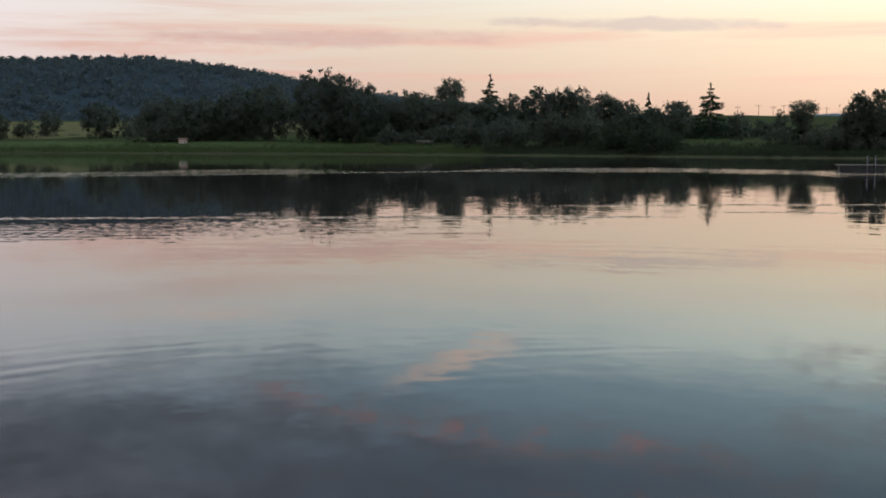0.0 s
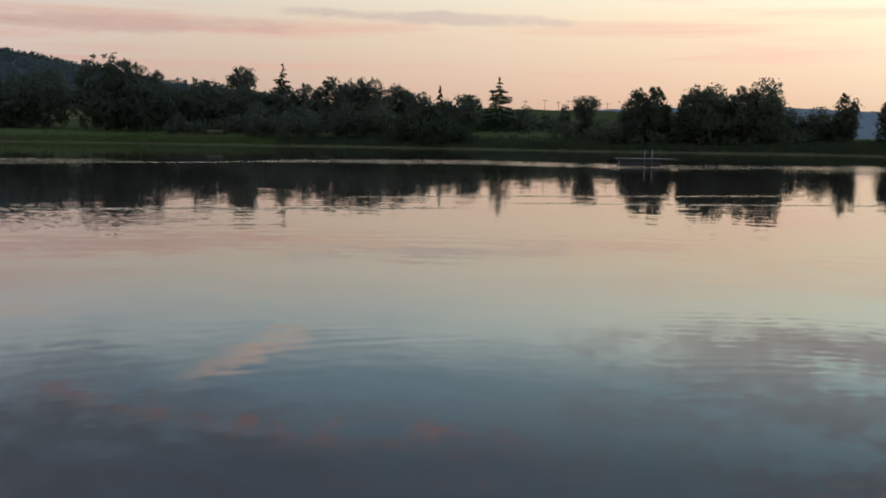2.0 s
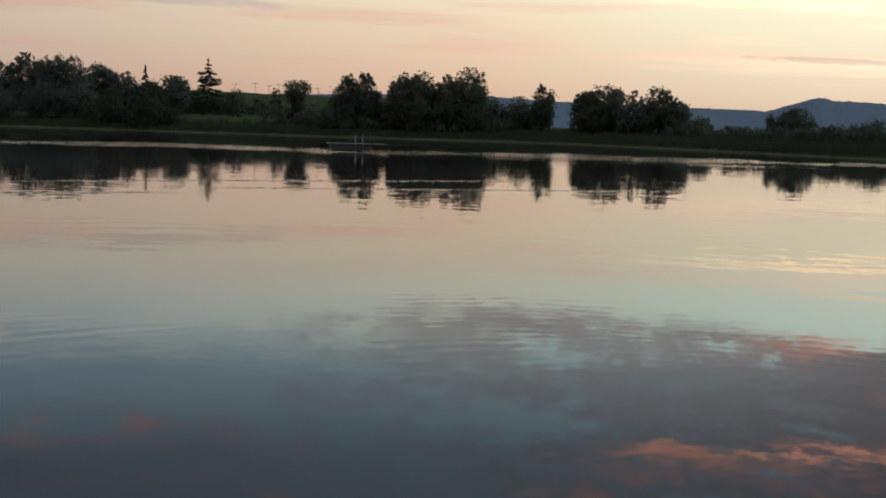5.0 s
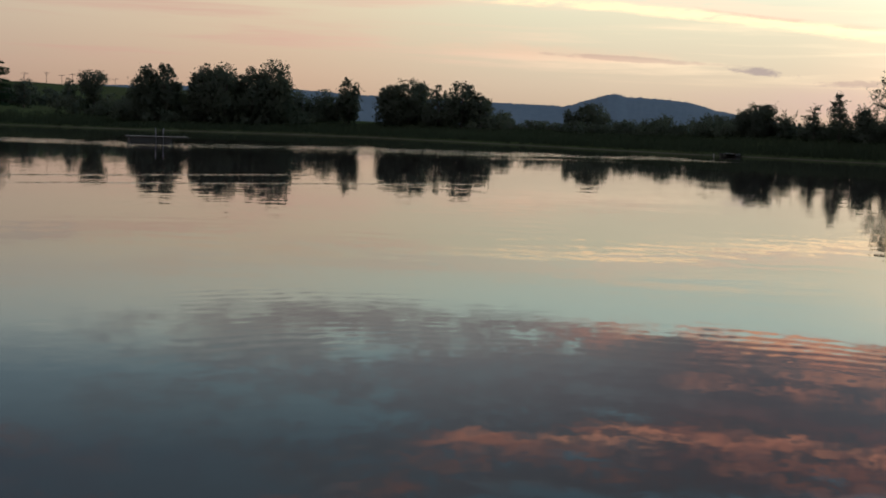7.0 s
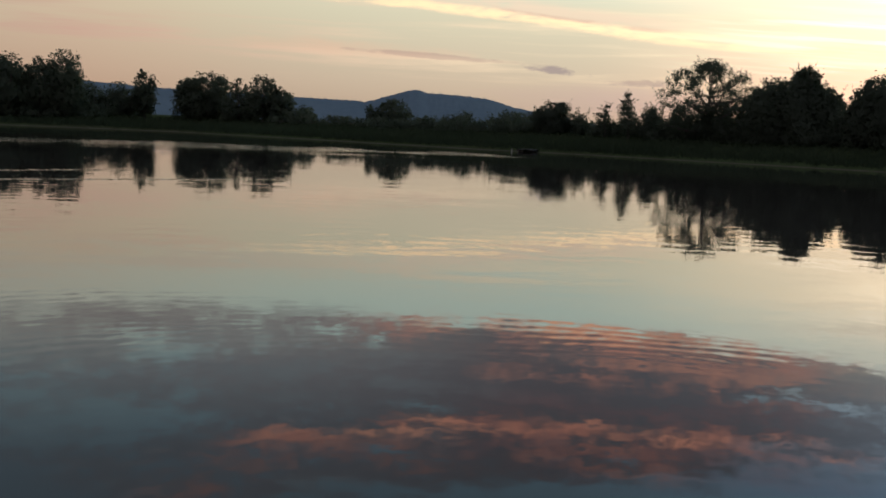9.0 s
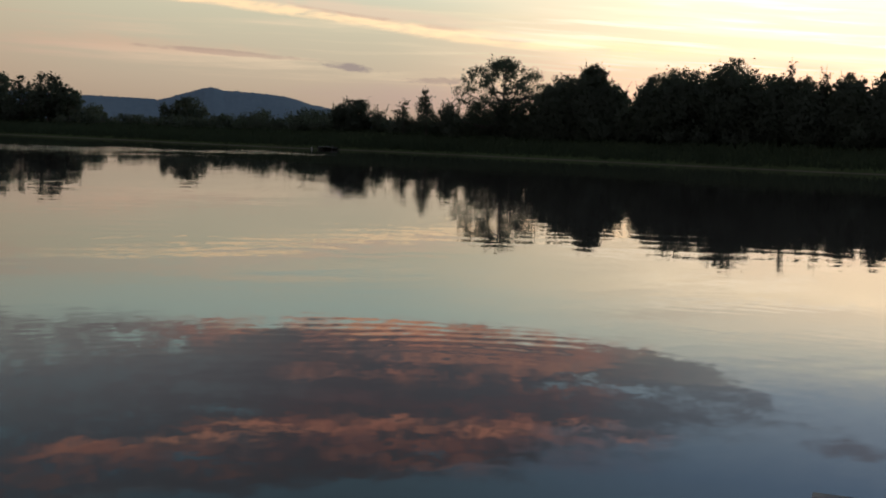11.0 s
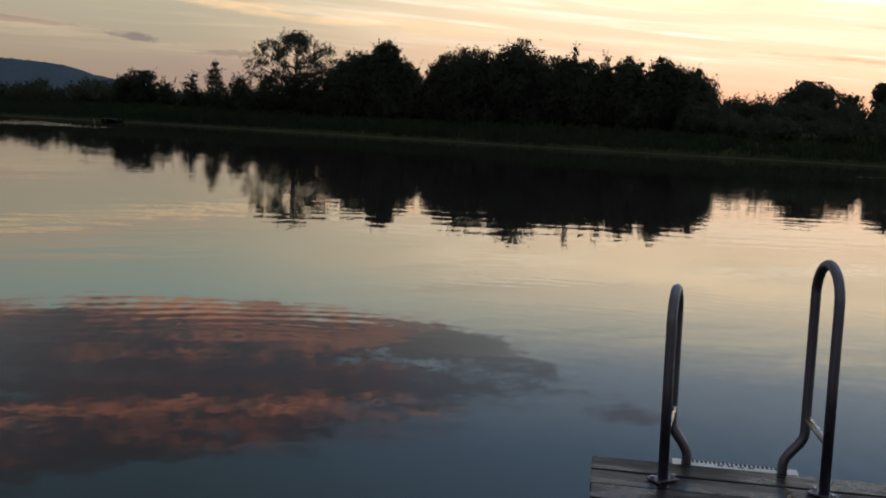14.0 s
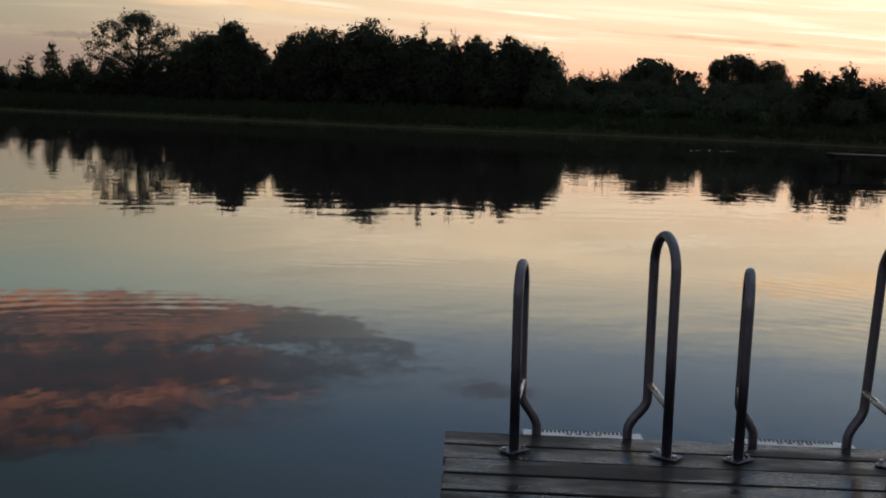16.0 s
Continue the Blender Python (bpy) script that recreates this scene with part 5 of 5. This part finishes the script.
def hill_wood():
    """Tree tops all over the wooded hill, too far to tell apart."""
    rng = np.random.default_rng(9)
    pts, outs = [], []
    for i in range(4600):
        a = rng.uniform(-34, 3)
        crest = i < 1500
        d = 1300 + (rng.uniform(-40, 20) if crest else rng.uniform(-330, -20))
        top = float(np.interp(a, HILL_TURN, HILL_TOP))
        x, y = d * math.sin(radians(a)), d * math.cos(radians(a))
        f = (d - 1300) / 700 + 0.6
        s = math.sin(min(1.0, f / 0.6) * math.pi / 2)
        c = np.array([x, y, top * s - (1 - s) * 25])
        tall = rng.uniform(3.0, 5.5) if crest else rng.uniform(6, 11)
        n = 40 if crest else 20
        p = rng.normal(size=(n, 3))
        p /= np.linalg.norm(p, axis=1)[:, None]
        p *= (rng.uniform(0.3, 1.0, n) ** 0.5)[:, None] * (tall * 0.42, tall * 0.42, tall * 0.4)
        pts.append(p + c + (0, 0, tall * 0.30))
        outs.append(p / np.linalg.norm(p, axis=1)[:, None])
    for i in range(190):
        a = rng.choice([rng.uniform(-34, 0), rng.normal(-16.2, 2.0), rng.normal(-21, 2.0)])
        d = 1300 + rng.uniform(-12, 8)
        base = float(np.interp(a, HILL_TURN, HILL_TOP))
        tall = rng.uniform(6, 12)
        for _ in range(4):
            n = 30
            p = rng.normal(size=(n, 3)) * (tall * 0.13, tall * 0.13, tall * 0.075)
            outs.append(p / np.linalg.norm(p, axis=1)[:, None])
            pts.append(p + (d * math.sin(radians(a)) + rng.normal(0, tall * 0.1), d * math.cos(radians(a)), base - 1.5 + tall * rng.uniform(0.35, 0.95)))
        n = 14
        outs.append(np.tile((0.0, -1.0, 0.0), (n, 1)))
        pts.append(np.stack([d * math.sin(radians(a)) + rng.normal(0, 0.3, n), np.full(n, d * math.cos(radians(a))), base + np.linspace(0, tall * 0.8, n)], 1))
    pts = np.concatenate(pts)
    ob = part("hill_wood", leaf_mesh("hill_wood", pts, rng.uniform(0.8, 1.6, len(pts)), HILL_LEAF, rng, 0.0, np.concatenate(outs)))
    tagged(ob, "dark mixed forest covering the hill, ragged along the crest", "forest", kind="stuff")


hill_wood()


# ---- railway bank behind the north-east trees ----
def embankment():
    verts, faces = [], []
    n = 60
    for i in range(n):
        a = 8 + 16 * i / (n - 1)
        for d, z in ((236, 3.0), (246, 7.4 - 0.04 * (a - 8)), (250, 8.6 - 0.06 * (a - 8)), (256, 8.6 - 0.06 * (a - 8)), (275, 3.0)):
            x, y = d * math.sin(radians(a)), d * math.cos(radians(a))
            verts.append((x, y, z + 0.25 * noise.noise((x * 0.15, y * 0.15, 3.0))))
    for i in range(n - 1):
        for q in range(4):
            faces.append((i * 5 + q, i * 5 + q + 1, (i + 1) * 5 + q + 1, (i + 1) * 5 + q))
    ob = part("embankment", mesh_of("embankment", verts, faces, GROUND, True))
    tagged(ob, "long grassy embankment with a level top behind the trees", "embankment", kind="structure")


embankment()


def hay_field():
    """A mown yellow field on the rise behind the north bank."""
    verts, faces = [], []
    n, m = 60, 14
    for i in range(n):
        a = radians(-40 + 33 * i / (n - 1))
        for j in range(m):
            d = 300 + 190 * j / (m - 1) + 8 * math.sin(i * 0.3)
            x, y = d * math.sin(a), d * math.cos(a)
            verts.append((x, y, land(x, y) + 0.12))
    for i in range(n - 1):
        for j in range(m - 1):
            faces.append((i * m + j, i * m + j + 1, (i + 1) * m + j + 1, (i + 1) * m + j))
    ob = part("hay_field", mesh_of("hay_field", verts, faces, HAY, True))
    tagged(ob, "mown yellow-green hay field on a gentle slope", "field", kind="structure")


def lawn(name, label, a0, a1, o0, o1, mat):
    """A mown strip that follows the shore between two angles of the lake's middle."""
    verts, faces = [], []
    n, m = 90, 7
    for i in range(n):
        a = a0 + (a1 - a0) * i / (n - 1)
        r = float(np.interp(a, ANGLES, RADII))
        for j in range(m):
            o = o0 + (o1 - o0) * j / (m - 1) + 0.6 * math.sin(i * 0.7)
            x, y = CENTRE.x + math.cos(a) * (r + o), CENTRE.y + math.sin(a) * (r + o)
            verts.append((x, y, land(x, y) + 0.09))
    for i in range(n - 1):
        for j in range(m - 1):
            faces.append((i * m + j, i * m + j + 1, (i + 1) * m + j + 1, (i + 1) * m + j))
    ob = part(name, mesh_of(name, verts, faces, mat, True))
    tagged(ob, label, "lawn", kind="structure")


hay_field()
lawn("lawn_north", "mown green lawn along the north bank", 1.75, 2.75, 7.0, 26.0, LAWN)
lawn("lawn_clearing", "mown green clearing between the bushes", 0.88, 1.12, 6.0, 42.0, GROUND)


# ---- the jetty: far edge runs along +x here, +y points back to the bank ----
DECK_Z = 0.35
JETTY = Matrix(((0.241, -0.970, 0, 4.76), (-0.970, -0.241, 0, 1.22), (0, 0, 1, 0), (0, 0, 0, 1)))
BOARD = 0.20


def jetty():
    root = thing("jetty", "dark wet wooden bathing jetty on posts in the lake", "jetty", JETTY)
    rng = random.Random(4)
    shapes = []
    for k in range(3):
        bm = bmesh.new()
        box(bm, (5.62, BOARD - 0.017, 0.045), (2.79, 0, -0.0225), 0.006)
        shapes.append(bm)
    meshes = []
    for bm in shapes:
        for v in bm.verts:
            v.co.z += 0.0015 * math.sin(v.co.x * 3)
        me = bpy.data.meshes.new("board")
        bm.to_mesh(me)
        bm.free()
        me.materials.append(PLANK)
        meshes.append(me)
    for i in range(36):
        ob = part("board", meshes[i % 3], root)
        at = (i + 0.5) * BOARD - 0.055
        ob.matrix_basis = Matrix.Translation((rng.uniform(-0.004, 0.003), at, DECK_Z + rng.uniform(-0.003, 0.003))) @ Matrix.Rotation(rng.uniform(-0.0012, 0.0012), 4, "Z")
    for u in (0.16, 1.9, 3.7, 5.4):
        bm = bmesh.new()
        box(bm, (0.09, 7.0, 0.16), (u, 3.57, DECK_Z - 0.13), 0.008)
        part("beam", bm, root, mat=TIMBER)
    bm = bmesh.new()
    box(bm, (5.56, 0.045, 0.15), (2.8, 0.03, DECK_Z - 0.13), 0.006)
    part("fascia_board", bm, root, mat=TIMBER)
    for u in (0.16, 1.9, 3.7, 5.4):
        for v in (0.3, 3.4, 6.6):
            tube("post", [(u, v, -2.2), (u, v, DECK_Z - 0.06)], 0.085, TIMBER, root)
    return root


jetty()


def arc(cx, cy, cz, r, a0, a1, n, plane):
    """Points of a bend in the plane of y and z, or of x and z."""
    pts = []
    for i in range(n + 1):
        a = radians(a0 + (a1 - a0) * i / n)
        if plane == "yz":
            pts.append((cx, cy + r * math.cos(a), cz + r * math.sin(a)))
        else:
            pts.append((cx + r * math.cos(a), cy, cz + r * math.sin(a)))
    return pts


def handrail(root, u, inward, height, name="handrail", turn_in=(0.045, 0.09, 0.0)):
    """A hoop: the near leg stands on the deck, the far leg swings inward and runs down into the water."""
    z0, rad = DECK_Z, 0.0222
    near, far = 0.215, -0.075
    half = (near - far) / 2
    mid = (near + far) / 2
    pts = [(u, near, z0 + 0.004), (u, near, z0 + height * 0.5), (u, near, z0 + height - half)]
    splay, lean = turn_in[0] * inward, turn_in[2]
    pts += [(x + splay * (near - y) / (near - far), y, z) for x, y, z in arc(u, mid, z0 + height - half, half, 0, 180, 18, "yz")[1:]]
    foot_u = u
    u = u + splay
    pts += [(u, far, z0 + 0.5), (u, far, z0 + 0.22), (u, far, z0 + 0.185)]
    # swung inward: two soft bends
    reach = turn_in[1] * inward
    for i in range(1, 11):
        f = i / 10
        s = f * f * (3 - 2 * f)
        pts.append((u + reach * s, far, z0 + 0.185 - 0.155 * f))
    pts += [(u + reach, far, z0 - 0.2), (u + reach, far, -1.1)]
    pts = [(x + lean * max(0.0, z - z0) / height, y, z) for x, y, z in pts]
    rail = tube(name, pts, rad, STEEL, root, "curved steel tube handrail", 20)
    tube("cross_bar", [(foot_u, near, z0 + 0.215), (u, far, z0 + 0.255)], 0.0155, BRIGHT_STEEL, rail, "thin bright steel cross bar", 14)
    bm = bmesh.new()
    box(bm, (0.125, 0.085, 0.007), (0, 0, z0 + 0.0045), 0.002)
    quarter = Matrix.Translation((foot_u, near, 0)) @ Matrix.Rotation(radians(-38 * inward), 4, "Z")
    bmesh.ops.transform(bm, matrix=quarter, verts=bm.verts)
    plate = part("foot_plate", bm, rail, "worn steel foot plate", STEEL)
    for sx in (-0.048, 0.048):
        bm = bmesh.new()
        bmesh.ops.create_cone(bm, cap_ends=True, segments=6, radius1=0.011, radius2=0.010, depth=0.012, matrix=quarter @ Matrix.Translation((sx, 0.012 * (1 if sx > 0 else -1), z0 + 0.014)))
        part("bolt", bm, plate, mat=BRIGHT_STEEL)
    return rail


def ladder(u0, label, low=0.812, high=0.962, first=(0.042, 0.075, -0.014), second=(0.045, 0.085, -0.010)):
    root = thing("bathing_ladder", label, "ladder", JETTY, "ladders on the jetty")
    u1 = u0 + 0.67
    handrail(root, u0, 1, low, turn_in=first)
    handrail(root, u1, -1, high, turn_in=second)
    a, b = u0 + 0.13, u1 - 0.13
    for k, z in enumerate((DECK_Z - 0.022, DECK_Z - 0.29, DECK_Z - 0.54, DECK_Z - 0.79)):
        bm = bmesh.new()
        box(bm, (b - a + (0.15 if k == 0 else 0.0), 0.09 if k == 0 else 0.085, 0.026), ((a + b) / 2, -0.108, z), 0.004)
        step = part("tread", bm, root, "white ribbed step", TREAD)
        if k == 0:
            n = 20
            for i in range(n):
                bm = bmesh.new()
                box(bm, (0.010, 0.034, 0.004), (a + 0.02 + (b - a - 0.04) * i / (n - 1), -0.131, z + 0.0135), 0.001)
                part("rib", bm, step, mat=RUBBER)
            for i in range(4):
                bm = bmesh.new()
                box(bm, (0.026, 0.011, 0.003), (a + 0.14 + 0.046 * i, -0.094 - 0.004 * (i % 2), z + 0.0135), 0.001)
                part("marking", bm, step, mat=RUBBER)
    return root


ladder(0.285, "steel bathing ladder with tall hoop handrails at the jetty's edge")
ladder(1.27, "steel bathing ladder beside the first, with the same hoop handrails", first=(0.062, 0.075, 0.0), second=(0.04, 0.06, 0.042))


# ---- the swimming raft ----
def raft():
    a = radians(21.1)
    d = 82.0
    root = thing("swimming_raft", "low dark swimming raft with two ladder rails, moored on the lake", "raft", pose(d * math.sin(a), d * math.cos(a), 0, 0, 0, -16))
    bm = bmesh.new()
    box(bm, (2.9, 2.5, 0.50), (-0.5, 0, 0.145), 0.05)
    part("pontoon", bm, root, mat=FLOAT)
    for i in range(14):
        bm = bmesh.new()
        box(bm, (4.3, 0.17, 0.05), (0, -1.2 + i * 0.185, 0.422), 0.008)
        part("board", bm, root, mat=RAFT_TIMBER)
    for y in (-1.31, 1.32):
        bm = bmesh.new()
        box(bm, (4.32, 0.04, 0.10), (0, y, 0.405), 0.006)
        part("edge_board", bm, root, "dark wet edge board", TIMBER)
    for x in (-0.2, 0.32):
        pts = [(x, -0.95, 0.443), (x, -0.95, 0.84)] + arc(x, -1.165, 0.84, 0.215, 0, 180, 8, "yz")[1:] + [(x, -1.38, 0.5), (x, -1.40, -0.5)]
        tube("ladder_rail", pts, 0.02, STEEL, root, "steel ladder rail", 8)
    return root


raft()


# ---- small things on the far banks ----
def landing_stage(x, y, turn, long, wide, z, label):
    root = thing("landing_stage", label, "jetty", pose(x, y, 0, 0, 0, turn))
    n = int(long / 0.2)
    bm = bmesh.new()
    box(bm, (0.19, wide, 0.05), (0, 0, 0), 0.006)
    me = bpy.data.meshes.new("board")
    bm.to_mesh(me)
    bm.free()
    me.materials.append(TIMBER)
    for i in range(n):
        ob = part("board", me, root)
        ob.matrix_basis = Matrix.Translation((0.1 + i * 0.2, 0, z))
    for s in (-1, 1):
        bm = bmesh.new()
        box(bm, (long, 0.08, 0.14), (long / 2, s * (wide / 2 - 0.1), z - 0.096), 0.006)
        part("beam", bm, root, mat=TIMBER)
        for i in range(int(long / 2.4) + 1):
            tube("post", [(0.5 + i * 2.4, s * (wide / 2 - 0.22), -1.5), (0.5 + i * 2.4, s * (wide / 2 - 0.22), z - 0.02)], 0.08, TIMBER, root)
    return root


landing_stage(41.39, -2.93, -81, 30.0, 1.6, 0.62, "long dark wooden pier on posts reaching into the lake")
landing_stage(79.5, 66.5, 28, 6.0, 1.6, 0.24, "small dark landing stage at the grassy bank")


def buoy():
    root = thing("marker_post", "short pale marker post in the shallows", "post", pose(78.8, 67.5, 0))
    tube("shaft", [(0, 0, -1.2), (0, 0, 0.16)], 0.05, PALE_TIMBER, root)
    bm = bmesh.new()
    bmesh.ops.create_cone(bm, cap_ends=True, segments=12, radius1=0.07, radius2=0.03, depth=0.08, matrix=Matrix.Translation((0, 0, 0.19)))
    part("cap", bm, root, mat=PALE_TIMBER)


buoy()


def bank_shed():
    """A pale gable shed half hidden by the trees on the north bank."""
    x, y = -57.0, 242.0
    g = land(x, y)
    root = thing("shed", "small pale shed with a brown gable roof under the trees", "shed", pose(x, y, g - 0.1, 0, 0, 12) @ Matrix.Scale(0.34, 4))
    bm = bmesh.new()
    box(bm, (5.0, 4.0, 2.6), (0, 0, 1.3), 0.03)
    part("wall", bm, root, mat=PLASTER)
    bm = bmesh.new()
    vs = [bm.verts.new(p) for p in ((-2.9, -2.4, 2.5), (2.9, -2.4, 2.5), (2.9, 2.4, 2.5), (-2.9, 2.4, 2.5), (-2.9, 0, 3.9), (2.9, 0, 3.9))]
    for f in ((0, 1, 5, 4), (2, 3, 4, 5), (1, 2, 5), (3, 0, 4), (3, 2, 1, 0)):
        bm.faces.new([vs[i] for i in f])
    part("roof", bm, root, "brown tiled gable roof", ROOF)
    for sx in (-1.4, 1.2):
        bm = bmesh.new()
        box(bm, (0.9, 0.06, 1.0), (sx, -2.01, 1.5), 0.01)
        w = part("window", bm, root, "white framed window", WHITE)
        bm = bmesh.new()
        box(bm, (0.74, 0.04, 0.84), (sx, -2.035, 1.5), 0.004)
        part("pane", bm, w, mat=DARK_GLASS)


bank_shed()


def bench(x, y, turn):
    g = land(x, y)
    root = thing("bench", "pale wooden bench on the grassy bank", "bench", pose(x, y, g, 0, 0, turn), "benches on the bank")
    for k, (yy, z) in enumerate(((-0.16, 0.45), (0.0, 0.45), (0.16, 0.45), (0.26, 0.68), (0.30, 0.86))):
        bm = bmesh.new()
        box(bm, (3.2, 0.13 if k < 3 else 0.035, 0.035 if k < 3 else 0.13), (0, yy, z), 0.006)
        part("slat", bm, root, mat=PALE_TIMBER)
    for sx in (-1.3, 1.3):
        for yy, z in ((-0.14, 0.43), (0.2, 0.86)):
            bm = bmesh.new()
            box(bm, (0.09, 0.09, z), (sx, yy, z / 2), 0.006)
            part("leg", bm, root, mat=TIMBER)


bench(-3.5, 211.0, 4)
bench(5.6, 206.5, -8)


def mast(a, d, h):
    x, y = d * math.sin(radians(a)), d * math.cos(radians(a))
    root = thing("line_mast", "thin dark line mast on the embankment", "mast", pose(x, y, 8.0), "masts on the embankment")
    tube("pole", [(0, 0, -0.6), (0, 0, h)], 0.045, TIMBER, root, sides=8)
    tube("arm", [(-0.7, 0, h - 0.25), (0.7, 0, h - 0.25)], 0.04, TIMBER, root, sides=6)


for a, h in ((14.9, 2.3), (15.9, 2.6), (16.6, 2.2), (17.1, 2.5), (19.1, 1.9)):
    mast(a, 253, h)
